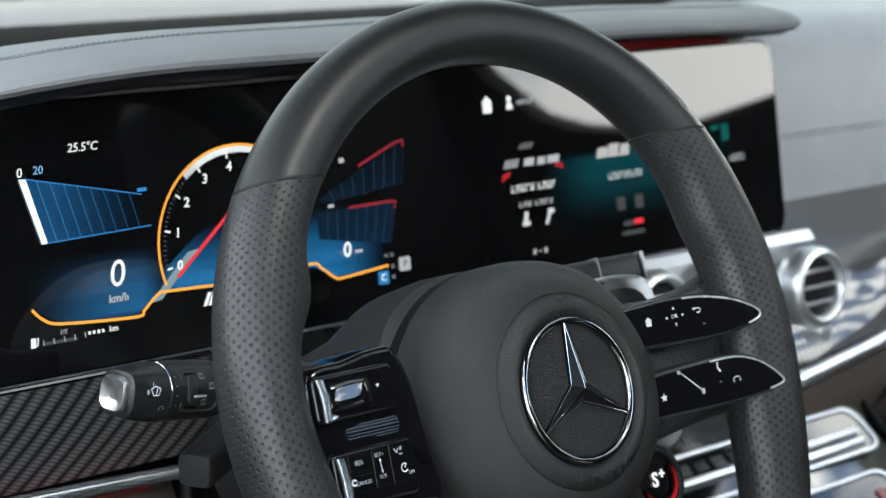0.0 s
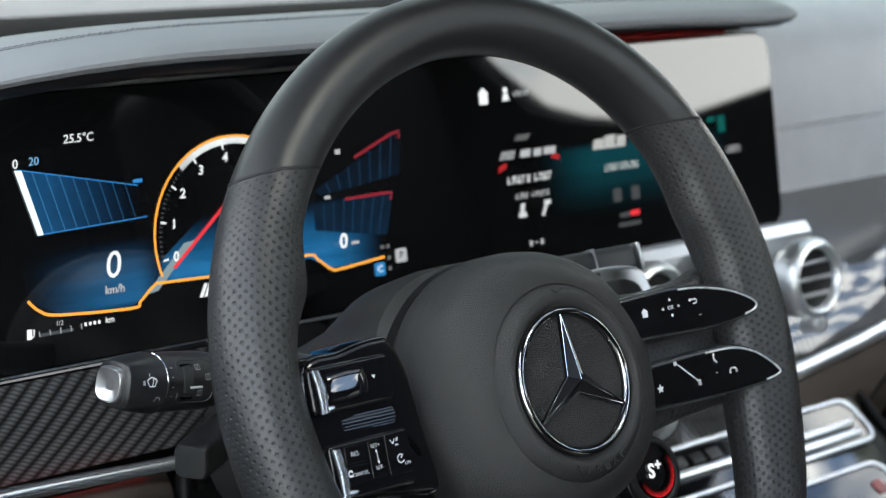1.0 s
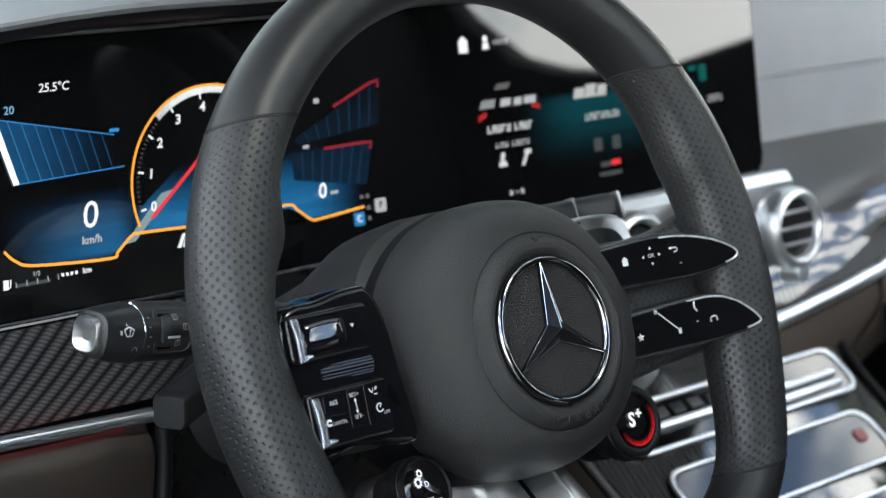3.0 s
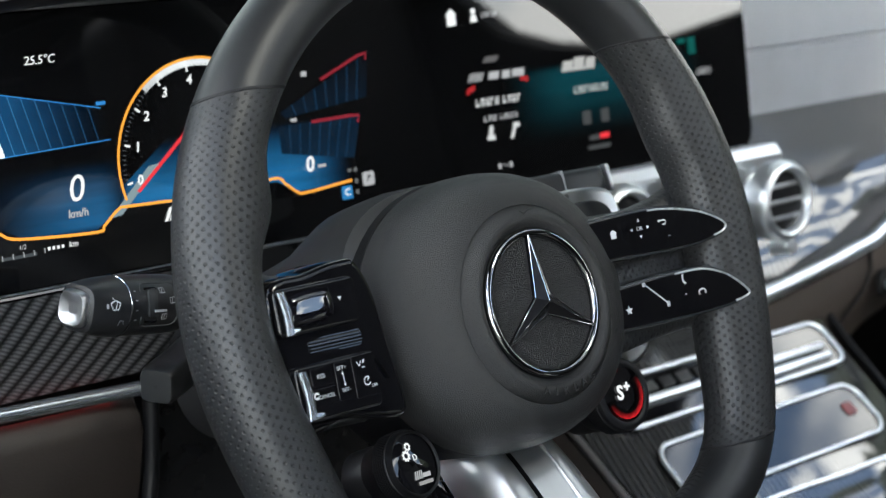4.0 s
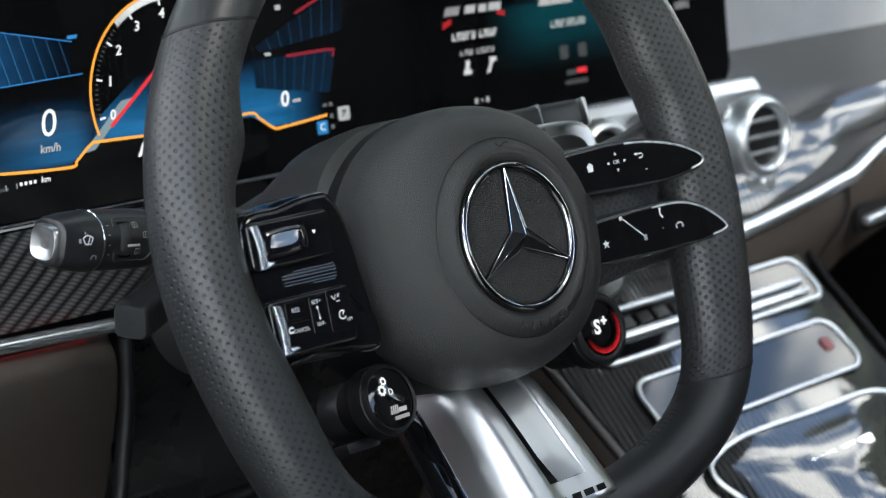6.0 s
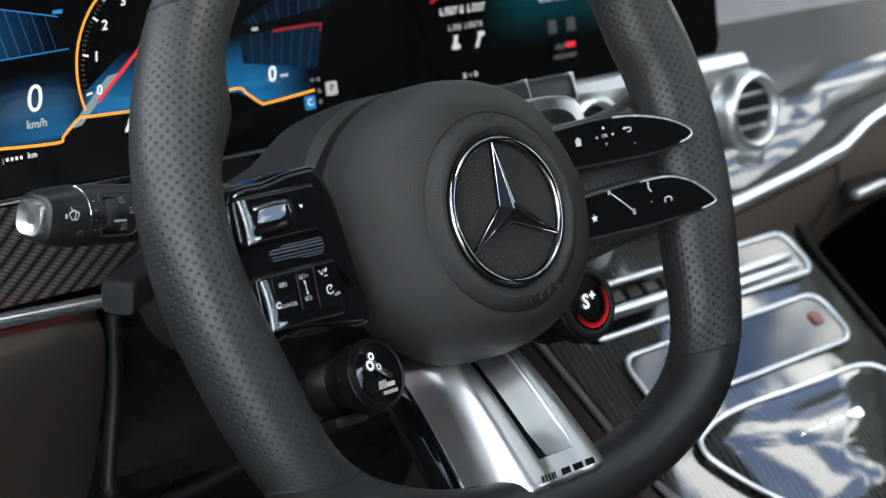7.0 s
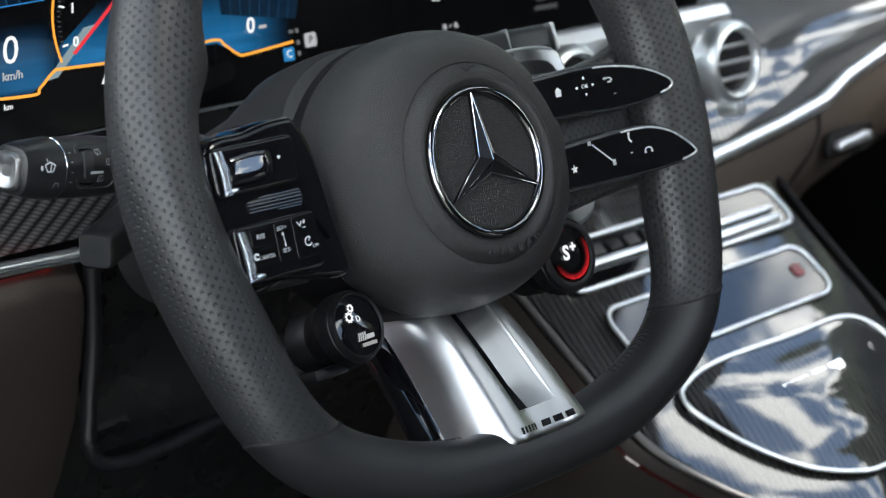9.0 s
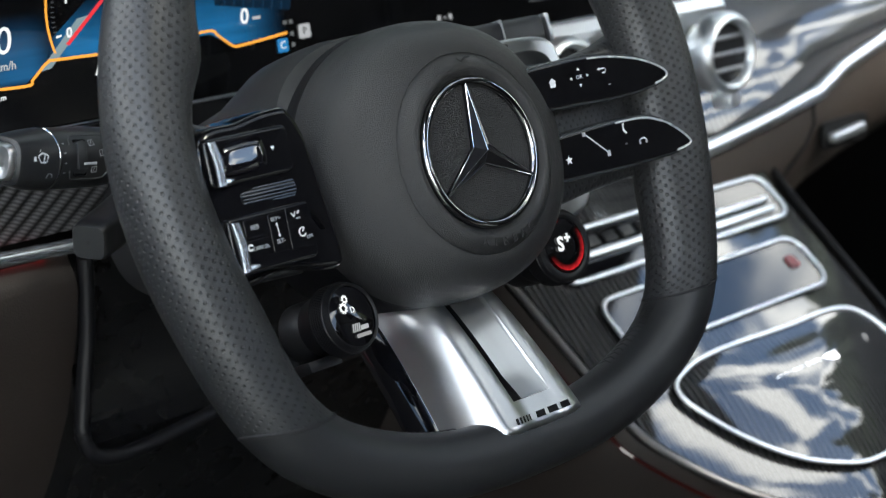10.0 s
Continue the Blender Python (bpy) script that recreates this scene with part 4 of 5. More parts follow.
for s in (-1, 1):
    rail = spline([(s * edge(v) + s * 0.004, v, -0.002) for v in vs[::2]], 4)
    part("edge_trim", pipe(rail, 0.0028, 8), RAIL if s < 0 else BLACK, console, "grey satin edge trim" if s < 0 else "")
    side = []
    for v in vs:
        e = edge(v) + 0.008
        side.append([(s * e, v, -0.004), (s * (e + 0.004), v, -0.012), (s * (e + 0.006), v, -0.05), (s * (e + 0.004), v - 0.03, -0.14), (s * (e - 0.01), v - 0.08, -0.30)])
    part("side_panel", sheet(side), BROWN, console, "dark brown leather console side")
    if s > 0:
        continue
    glowline = [(s * (edge(v) + 0.0125), v, -0.013) for v in vs]
    part("light_strip", pipe(glowline, 0.0016, 6), glow("console_red", (0.8, 0.05, 0.02), 0.012), console, "dim red ambient light line")


def framed(name, x0, y0, x1, y1, r, width, label):
    ob = part(name, pipe([Vector((x, y, 0.0055)) for x, y in rounded(x0, y0, x1, y1, r, 8)], width / 2, 10, loop=True, flat=0.8), SILVER, console, label)
    part("inlay", plate(rounded(x0 + 0.001, y0 + 0.001, x1 - 0.001, y1 - 0.001, r), 0.0035, 0.0048, 0.0), GLOSS, ob, "glossy black inlay")
    return ob


row1 = framed("climate_strip", -0.118, 0.036, 0.125, 0.0745, 0.012, 0.0042, "chrome-framed climate control row")
part("rocker", box(0.0, 0.0525, 0.006, 0.222, 0.0050, 0.007, 0.0015), SILVER, row1, "silver rocker bar")
part("rocker", box(0.052, 0.0440, 0.0055, 0.12, 0.0052, 0.006, 0.0015), SILVER, row1, "silver rocker bar")
for k in range(5):
    part("key", box(-0.09 + 0.018 * k, 0.063, 0.0052, 0.013, 0.009, 0.003, 0.001), GREYPL if k % 2 else BLACK, row1)
row2 = framed("switch_strip", -0.108, -0.026, 0.107, 0.018, 0.014, 0.0036, "chrome-framed row of switches")
part("hazard_key", plate(rounded(0.081, -0.007, 0.092, 0.004, 0.003), 0.0048, 0.0062, 0.0006), RED_PLASTIC, row2, "small red hazard switch")
LID = [(p.x, p.y) for p in spline([(-0.048, -0.0445, 0), (0.03, -0.0465, 0), (0.086, -0.0475, 0), (0.109, -0.059, 0), (0.118, -0.084, 0), (0.112, -0.112, 0), (0.092, -0.138, 0), (0.055, -0.154, 0), (0.01, -0.157, 0), (-0.022, -0.148, 0), (-0.051, -0.132, 0), (-0.078, -0.106, 0), (-0.097, -0.076, 0), (-0.100, -0.060, 0), (-0.086, -0.0505, 0)], 6, loop=True)]
LX, LY = 0.008, -0.098


def crown(s):
    return 0.0052 + 0.0058 * (1 - s * s)


lid_rows = [[(LX + (x - LX) * s, LY + (y - LY) * s, crown(s)) for x, y in LID] for s in (0.02, 0.2, 0.4, 0.6, 0.8, 0.92, 0.99)] + [[(x, y, -0.004) for x, y in LID]]
lid = part("lid", sheet(lid_rows, loop_v=True, cap=True), CARBON_CONSOLE, console, "carbon-fibre storage lid")
part("lid_frame", pipe([Vector((x, y, 0.0062)) for x, y in LID], 0.0016, 8, loop=True, flat=0.8), SILVER, lid, "chrome frame round the lid")
for x, wide in ((-0.016, 0.006), (-0.0075, 0.006), (0.004, 0.011), (0.022, 0.015), (0.042, 0.015)):
    part("lid_emblem", bars([(x, -0.0825 + 0.03 * x, wide, 0.0065, 0.22)], crown(0.35), 0.0012), CHROME, lid, "plain chrome emblem bar")
part("lid_shield", bars([(0.080, -0.083, 0.004, 0.016, 0.5), (0.087, -0.083, 0.004, 0.018, 0.5), (0.0835, -0.078, 0.010, 0.003, 0)], crown(0.75), 0.0012), DARKCHROME, lid, "small plain chrome emblem")

# ---- steering wheel: x right, y up in its plane, z towards the driver ----
wheel = thing("steering_wheel", "black leather flat-bottomed steering wheel with perforated grips", "steering wheel", m=pose(0, 0, HUB, 66, 0, 0))


def rim_centre(deg):
    """The rim's centre line: round above, flattened at the bottom."""
    a = radians(deg)
    c, s = math.cos(a), math.sin(a)
    r = 0.1705
    if s < 0:
        r = 0.1705 + 0.010 * math.exp(-((deg_wrap(deg) - 42) / 16) ** 2)
        flatten = 0.1635
        soft = flatten / max(-s, 1e-3)
        r = (r ** -22 + soft ** -22) ** (-1 / 22)
    return Vector((r * c - (0.0115 * c ** 4 if c > 0 else 0), r * s, 0))


def deg_wrap(deg):
    """Degrees below the horizontal through the hub, on either side."""
    d = (deg + 360) % 360
    return d - 180 if 180 < d <= 270 else 360 - d if d > 270 else 0.0


def bell(x, mid, width):
    return math.exp(-((x - mid) / width) ** 2)


SEAMS = (37.6, 142.4, 220.0, 320.0)


def skew(deg, off):
    """The leather is cut level, not square to the rim: how far a point at that offset from the centre line slides round."""
    total = 0.0
    for s in SEAMS:
        near = ((deg - s + 180) % 360 - 180) / 9.0
        if abs(near) < 3:
            r0 = rim_centre(s).length
            y = r0 * math.sin(radians(s))
            slide = math.degrees(math.asin(max(-1, min(1, y / (r0 + off)))) - math.asin(y / r0))
            total += (slide if math.cos(radians(s)) > 0 else -slide) * math.exp(-near * near)
    return total


def rim_ring(deg, n=28, grow=0.0):
    """Cross-section of the rim: nearly round, thicker at the grips, with thumb rests above and below the spokes."""
    ring = []
    for k in range(n):
        a = 2 * math.pi * k / n
        c, s = math.cos(a), math.sin(a)
        d = deg + skew(deg, 0.018 * c)
        p = rim_centre(d)
        t = (rim_centre(d + 0.5) - rim_centre(d - 0.5)).normalized()
        out = Vector((t.y, -t.x, 0))
        lat = math.degrees(math.asin(max(-1, min(1, p.y / p.length))))  # height round the rim, degrees from the spokes
        grip = bell(lat, 0, 46)
        ro = 0.0162 + 0.0032 * grip + (0.0024 * grip if p.x > 0 else 0.0)
        rz = 0.0160 + 0.0034 * grip
        if c < 0:  # inner face
            ro += (0.0030 * bell(lat, 21, 7) if p.x > 0 else 0.0072 * bell(lat, 20.5, 6.5)) + 0.0030 * bell(lat, -24, 12) - 0.0015 * bell(lat, 4, 7)
            if p.x > 0:  # the perforated leather reaches in between the pods
                ro += 0.0030 * bell(lat, -4, 16) - 0.0012 * bell(lat, 14, 6)
        e = 0.92
        x = ro * math.copysign(abs(c) ** e, c)
        z = rz * math.copysign(abs(s) ** e, s)
        ring.append(p + out * (x + grow * c) + Vector((0, 0, z + grow * s)))
    return ring


def rim_arc(a0, a1, step=2.0):
    n = max(2, round(abs(a1 - a0) / step))
    degs = [a0 + (a1 - a0) * i / n for i in range(n + 1)]
    rings = [rim_ring(d) for d in degs]
    return sheet(rings, loop_v=True, cap=True, uv=lambda i, j: (i * 0.1705 * radians(abs(a1 - a0)) / n, j * 0.116 / 28))


UP, DOWN = 37.6, -40.0
rim = part("rim", rim_arc(UP + 0.25, 180 - UP - 0.25), LEATHER, wheel, "smooth black leather upper rim")
part("lower_rim", rim_arc(180 - DOWN + 0.25, 360 + DOWN - 0.25), LEATHER, wheel, "smooth black leather flat lower rim")
part("grip", rim_arc(DOWN, UP), PERF_BOLD, wheel, "perforated black leather grip")
part("grip", rim_arc(180 - UP, 180 - DOWN), PERF, wheel, "perforated black leather grip")
for d in (UP + 0.12, 180 - UP - 0.12, DOWN - 0.12, 180 - DOWN + 0.12):
    part("seam", sheet([rim_ring(d - 0.42, grow=-0.0003), rim_ring(d - 0.2, grow=0.00045), rim_ring(d + 0.2, grow=0.00045), rim_ring(d + 0.42, grow=-0.0003)], loop_v=True), THREAD, wheel)


def cross_stitch(a0, a1, name):
    """Baseball stitch along the rim's inner side."""
    made = []
    n = round(abs(a1 - a0) * 0.1705 * math.pi / 180 / 0.0045)
    for i in range(n):
        r0 = rim_ring(a0 + (a1 - a0) * i / n, grow=0.0002)
        r1 = rim_ring(a0 + (a1 - a0) * (i + 0.55) / n, grow=0.0002)
        made.append(pipe([r0[13], r1[14], r0[15]], 0.00032, 4))
    return tagged(part(name, joined(made), THREAD, wheel, "black cross stitching"), kind="stuff")


cross_stitch(DOWN - 26, DOWN + 24, "stitching")
cross_stitch(204, 254, "stitching")

# airbag cover
HC = Vector((0.0, -0.0185, 0))


def hub_outline(a):
    e = 2 / 2.12
    c, s = math.cos(a), math.sin(a)
    return Vector((0.0795 * math.copysign(abs(c) ** e, c), 0.0015 + 0.0705 * math.copysign(abs(s) ** e, s), 0))


def hub_rows(table, n=96):
    rows = []
    for r, mix, z in table:
        row = []
        for k in range(n):
            a = 2 * math.pi * k / n
            circle = Vector((math.cos(a), math.sin(a), 0)) * r
            p = circle.lerp(hub_outline(a), mix) + HC
            row.append((p.x, p.y, z))
        rows.append(row)
    return rows


cover = part("airbag_cover", sheet(hub_rows([(0.036, 0, 0.0165), (0.0385, 0, 0.0188), (0.0402, 0, 0.0209), (0.0420, 0, 0.0214), (0.0436, 0, 0.0210), (0.0452, 0, 0.0199), (0.0468, 0, 0.0184), (0.0482, 0, 0.0168), (0.0490, 0, 0.0159), (0.0493, 0, 0.0151), (0.0496, 0, 0.0156), (0.0502, 0, 0.0155), (0.052, 0.06, 0.0145), (0.052, 0.22, 0.0128), (0.052, 0.42, 0.0100), (0.052, 0.60, 0.0064), (0.052, 0.76, 0.0014), (0.052, 0.89, -0.0056), (0.052, 0.97, -0.0135), (0.052, 1.0, -0.0220), (0.052, 1.0, -0.0330)]), loop_v=True), HUBSKIN, wheel, "domed black grained airbag cover")
part("cover_gap", sheet(hub_rows([(0.052, 0.985, -0.0245), (0.052, 1.012, -0.0250), (0.052, 1.015, -0.0300), (0.052, 1.0, -0.05)]), loop_v=True), BLACK, wheel)
part("badge_disc", lathe([(0.0005, 0.0178), (0.0335, 0.0178), (0.0350, 0.0172), (0.0362, 0.0165)], 64), BADGESKIN, cover, "black grained emblem disc", at=Matrix.Translation(HC))


def torus(major, minor, z, n=96, k=14, tall=1.0):
    rows = [[((major + minor * math.cos(2 * math.pi * j / k)) * math.cos(2 * math.pi * i / n), (major + minor * math.cos(2 * math.pi * j / k)) * math.sin(2 * math.pi * i / n), z + tall * minor * math.sin(2 * math.pi * j / k)) for j in range(k)] for i in range(n)]
    return sheet(rows, loop_u=True, loop_v=True)


part("badge_ring", torus(0.0351, 0.0025, 0.0186), DARKRING, cover, "chrome emblem ring", at=Matrix.Translation(HC))


def emblem():
    """A three-armed chrome shape with ridged arms, flat-sided."""
    bm = bmesh.new()
    top = bm.verts.new((0, 0, 0.0062))
    outer = []
    for k in range(3):
        a = radians(90 + 120 * k)
        b = radians(150 + 120 * k)
        outer.append(bm.verts.new((0.0342 * math.cos(a), 0.0342 * math.sin(a), 0.0024)))
        outer.append(bm.verts.new((0.0058 * math.cos(b), 0.0058 * math.sin(b), 0.0022)))
    low = [bm.verts.new((v.co.x, v.co.y, 0.0)) for v in outer]
    for i in range(6):
        j = (i + 1) % 6
        bm.faces.new((outer[i], outer[j], top))
        bm.faces.new((low[i], low[j], outer[j], outer[i]))
    return bm


part("badge_shape", emblem(), STAR_DARK, cover, "chrome three-armed emblem", at=Matrix.Translation(HC + Vector((0, 0, 0.0178))), sharp=5)
# the emblem's edge highlights, modelled as thin chrome rods
edge_lines = []
for k in range(3):
    a, b, c = radians(90 + 120 * k), radians(150 + 120 * k), radians(30 + 120 * k)
    tip = Vector((0.0342 * math.cos(a), 0.0342 * math.sin(a), 0.0026))
    for q in (b, c):
        edge_lines.append(pipe([tip, Vector((0.0058 * math.cos(q), 0.0058 * math.sin(q), 0.0024))], 0.00034, 6))
    edge_lines.append(pipe([tip, Vector((0, 0, 0.0062))], 0.00020, 6))
part("badge_glints", joined(edge_lines), CHROME, cover, "thin chrome lines for the emblem's edge highlights", at=Matrix.Translation(HC + Vector((0, 0, 0.0178))))
# embossed word, set along the lower arc of the cover
for i, ch in enumerate("AIRBAG"):
    a = radians(272 + (i - 2.5) * 8.4)
    me = words(ch, 0.0058, 0, 0, 0, lift=0.0003)
    part("embossed_letter", me, HUBSKIN, cover, at=Matrix.Translation(HC + Vector((0.0442 * math.cos(a), 0.0442 * math.sin(a), 0.0219))) @ Matrix.Rotation(a - radians(270), 4, "Z"))
part("embossed_mark", ribbon([(-0.004, 0.0275), (-0.001, 0.0255), (0.002, 0.0272), (0.005, 0.0272)], 0.0009, 0.0224), BLACK, cover)

# dark body behind the cover, and the spokes
part("wheel_body", sheet(hub_rows([(0.052, 0.9, -0.030), (0.052, 0.99, -0.034), (0.052, 0.98, -0.055), (0.052, 0.8, -0.075)]), loop_v=True, cap=True), BLACK, wheel)
for s in (-1, 1):
    rows = []
    for x, y0, y1, zf, zb in ((0.066, 0.020, -0.056, -0.008, -0.034), (0.10, 0.019, -0.052, -0.006, -0.030), (0.118, 0.0205, -0.051, -0.006, -0.028), (0.135, 0.0235, -0.050, -0.006, -0.026), (0.152, 0.030, -0.056, -0.002, -0.020), (0.166, 0.038, -0.066, 0.004, -0.014)):
        if s < 0 and x < 0.1:
            continue
        ring = []
        for x2, y2 in rounded(y1, zb, y0, zf, 0.006, 4):
            ring.append((s * x, x2, y2))
        rows.append(ring)
    part("spoke_sleeve", sheet(rows, loop_v=True, cap=True, uv=lambda i, j: (rows[i % len(rows)][j % len(rows[0])][0], rows[i % len(rows)][j % len(rows[0])][1])), PERF_BOLD if s > 0 else LEATHER, wheel, "black leather spoke sleeve")


def curve2(points, n=6, loop=True):
    return [(p.x, p.y) for p in spline([(x, y, 0) for x, y in points], n, loop)]


# the button pods stand proud of the spokes
RIGHT_POD = Matrix.Translation((-0.0128 + 0.09, -0.014, 0.0120)) @ Matrix.Rotation(radians(-7.0), 4, "Y") @ Matrix.Rotation(radians(4), 4, "X") @ Matrix.Translation((-0.09, 0.014, 0))
LEFT_POD = Matrix.Translation((-0.0090, 0, 0.0120))
LEANING = LEFT_POD @ Matrix.Translation((0, -0.012, 0)) @ Matrix.Rotation(radians(5), 4, "X") @ Matrix.Translation((0, 0.012, 0))


def inset(points, by):
    """An outline moved inwards, by its smoothed normals."""
    n, out = len(points), []
    for i in range(n):
        t = Vector(points[(i + 1) % n]) - Vector(points[i - 1])
        side = Vector((t.y, -t.x)).normalized() * by
        out.append((points[i][0] + side.x, points[i][1] + side.y))
    return out


def pod(name, outline, z, label):
    ob = part(name, plate(outline, z - 0.014, z - 0.0006, 0.0022, 4), BEZEL, wheel, label, at=RIGHT_POD)
    face = [p for p in inset(outline, 0.0016) if p[0] > 0.05]
    part("face", plate(face, z - 0.003, z, 0.0006, 2), GLOSS, ob, "black touch surface", at=RIGHT_POD)
    return ob


UPPER = [(0.050, 0.0145), (0.058, 0.0160), (0.080, 0.0170), (0.105, 0.0168), (0.1225, 0.0148), (0.140, 0.0105), (0.152, 0.0052), (0.1580, 0.0008), (0.1585, -0.0035), (0.1545, -0.0062), (0.146, -0.0078), (0.1276, -0.0092), (0.095, -0.0082), (0.0668, -0.0070), (0.050, -0.0062)]
LOWER = [(0.050, -0.0215), (0.075, -0.0200), (0.105, -0.0190), (0.1326, -0.0195), (0.148, -0.0240), (0.1575, -0.0300), (0.1645, -0.0365), (0.1660, -0.0405), (0.1625, -0.0432), (0.151, -0.0447), (0.1277, -0.0452), (0.095, -0.0445), (0.0638, -0.0438), (0.050, -0.0430)]
up_r = pod("button_pod", curve2(UPPER), 0.0, "glossy black touch button pod")
lo_r = pod("button_pod", curve2(LOWER), 0.0, "glossy black touch button pod")
part("pod_edge", pipe([(x, y, 0.0001) for x, y in inset(curve2(UPPER), 0.0020)[18:60]], 0.00055, 8), PODEDGE, up_r, "satin silver edge", at=RIGHT_POD)
part("pod_edge", pipe([(x, y, 0.0001) for x, y in inset(curve2(LOWER), 0.0020)[14:54]], 0.00055, 8), PODEDGE, lo_r, "satin silver edge", at=RIGHT_POD)
Z1, SHIFT = 0.0002, RIGHT_POD


def icon(shape, parent, x=0.0, y=0.0, mat=MARK, name="sign"):
    return part(name, shape, mat, parent, at=SHIFT @ Matrix.Translation((x, y, Z1)))


def arrow(x, y, s, deg):
    a = radians(deg)
    return facet([(x + s * math.cos(a + b), y + s * math.sin(a + b)) for b in (0, 2.2, -2.2)])


icon(joined([facet([(-0.0018, -0.0022), (0.0018, -0.0022), (0.0018, 0.0004), (-0.0018, 0.0004)]), facet([(-0.0026, 0.0004), (0.0026, 0.0004), (0, 0.0026)])]), up_r, 0.0795, 0.0065)
icon(words("OK", 0.0030, 0, 0), up_r, 0.0975, 0.0065)
icon(joined([arrow(0.0055, 0, 0.0011, 0), arrow(-0.0055, 0, 0.0011, 180), arrow(0, 0.0042, 0.0011, 90), arrow(0, -0.0042, 0.0011, 270)]), up_r, 0.0975, 0.0065)
icon(joined([ribbon([(-0.002, 0.0012), (0.0015, 0.0012), (0.0024, 0.0002), (0.0015, -0.0010), (-0.0005, -0.0010)], 0.0007), arrow(-0.0024, 0.0012, 0.0012, 180)]), up_r, 0.1135, 0.0070)
icon(bars([(0, 0, 0.0016, 0.0006, 0)]), up_r, 0.1165, -0.0005)
star_pts = [((0.0026 if k % 2 == 0 else 0.0011) * math.sin(k * math.pi / 5), (0.0026 if k % 2 == 0 else 0.0011) * math.cos(k * math.pi / 5)) for k in range(10)]
icon(facet(star_pts), lo_r, 0.0797, -0.0334)
icon(joined([ribbon([(0.094, -0.0233), (0.1056, -0.0339)], 0.0007), bars([(0.0925, -0.0225, 0.0022, 0.0022, 0), (0.1065, -0.0350, 0.0022, 0.0030, 0)])]), lo_r)
icon(joined([ribbon([(-0.0022, 0.002), (-0.0022, -0.0004), (-0.0006, -0.0022)], 0.0011), ribbon([(-0.0026, 0.0024), (-0.0012, 0.0026)], 0.0012)]), lo_r, 0.1215, -0.0250)
icon(joined([ribbon([(p.x, p.y) for p in spline([(-0.0026, -0.0008, 0), (-0.0018, 0.0007, 0), (0, 0.0011, 0), (0.0018, 0.0007, 0), (0.0026, -0.0008, 0)], 4)], 0.0008), bars([(-0.0022, -0.0011, 0.0014, 0.0010, 0), (0.0022, -0.0011, 0.0014, 0.0010, 0)])]), lo_r, 0.1311, -0.0330)
icon(joined([ribbon([(-0.002, 0), (0, 0.0002), (0.0008, 0.003)], 0.0008), ribbon([(0, 0.0002), (0.002, -0.0012)], 0.0008)]), lo_r, 0.0712, -0.0245)
icon(bars([(0, 0, 0.0012, 0.0006, 0)]), lo_r, 0.1195, -0.0325)

# the driver's-side pods
panel = part("pod_panel", plate([(p.x, p.y) for p in spline([(-0.146, 0.012, 0), (-0.120, 0.0200, 0), (-0.100, 0.0225, 0), (-0.092, 0.0200, 0), (-0.0855, 0.005, 0), (-0.0815, -0.022, 0), (-0.0780, -0.045, 0), (-0.0800, -0.0530, 0), (-0.090, -0.0530, 0), (-0.112, -0.0485, 0), (-0.140, -0.0475, 0)], 6, loop=True)], -0.032, -0.0025, 0.003, 4), GLOSS, wheel, "piano-black button panel", at=LEANING)
top_l = part("button_pod", plate(rounded(-0.1445, -0.0065, -0.098, 0.0148, 0.003), -0.006, 0.0008, 0.0016, 4), GLOSS, panel, "glossy black touch button pod", at=LEANING)
pad_rows = []
for i in range(13):
    u = -1 + 2 * i / 12
    row = []
    for j in range(9):
        v = -1 + 2 * j / 8
        k = (1 - 0.10 * v * v, 1 - 0.12 * u * u)
        row.append((-0.1352 + 0.0130 * u * k[0], 0.0046 + 0.0072 * v * k[1] + 0.0004 * u, 0.0152 + 0.0016 * (1 - u ** 8) * (1 - v ** 8) + 0.0005 * u - 0.0002 * u * u - 0.0002 * v * v))
    pad_rows.append(row)
part("touch_pad", sheet(pad_rows, thick=0.0012), PAD, top_l, "glossy raised touch pad")
part("pod_lip", pipe(spline([(-0.1525, 0.0138, 0.0108), (-0.1249, 0.0134, 0.0112), (-0.1118, 0.0144, 0.0108), (-0.1060, 0.0166, 0.0104), (-0.1026, 0.0200, 0.0098)], 6), 0.0006, 8), STEELBLUE, panel, "thin satin silver lip")
part("paddle_top", plate([(p.x, p.y) for p in spline([(-0.1290, 0.0160, 0), (-0.1288, 0.0202, 0), (-0.1242, 0.0227, 0), (-0.1095, 0.0239, 0), (-0.0987, 0.0225, 0), (-0.0977, 0.0201, 0), (-0.1053, 0.0160, 0)], 5, loop=True)], -0.016, -0.002, 0.0016, 4), PAD, panel, "glossy thumb rest")
SHIFT = LEANING
Z1 = 0.0010
icon(arrow(-0.1085, 0.0058, 0.0013, 150), top_l)
low_l = part("button_pod", plate(rounded(-0.1405, -0.0460, -0.094, -0.0205, 0.003), -0.006, 0.0004, 0.0014, 4), GLOSS, panel, "glossy black button pod", at=LEANING)
part("pod_line", pipe(spline([(-0.138, -0.0468, -0.0005), (-0.115, -0.0472, -0.0005), (-0.098, -0.0488, -0.002)], 5), 0.0006, 6), DARKCHROME, panel, at=LEANING)
for x0, y0, x1, y1 in ((-0.1320, -0.0305, -0.1205, -0.0225), (-0.1325, -0.0395, -0.1190, -0.0318), (-0.1185, -0.0395, -0.1100, -0.0225), (-0.1085, -0.0405, -0.0950, -0.0215)):
    part("key", plate(rounded(x0, y0, x1, y1, 0.001), 0.0003, 0.0007, 0.00015), GLOSS, low_l, at=LEANING)
Z1 = 0.0010
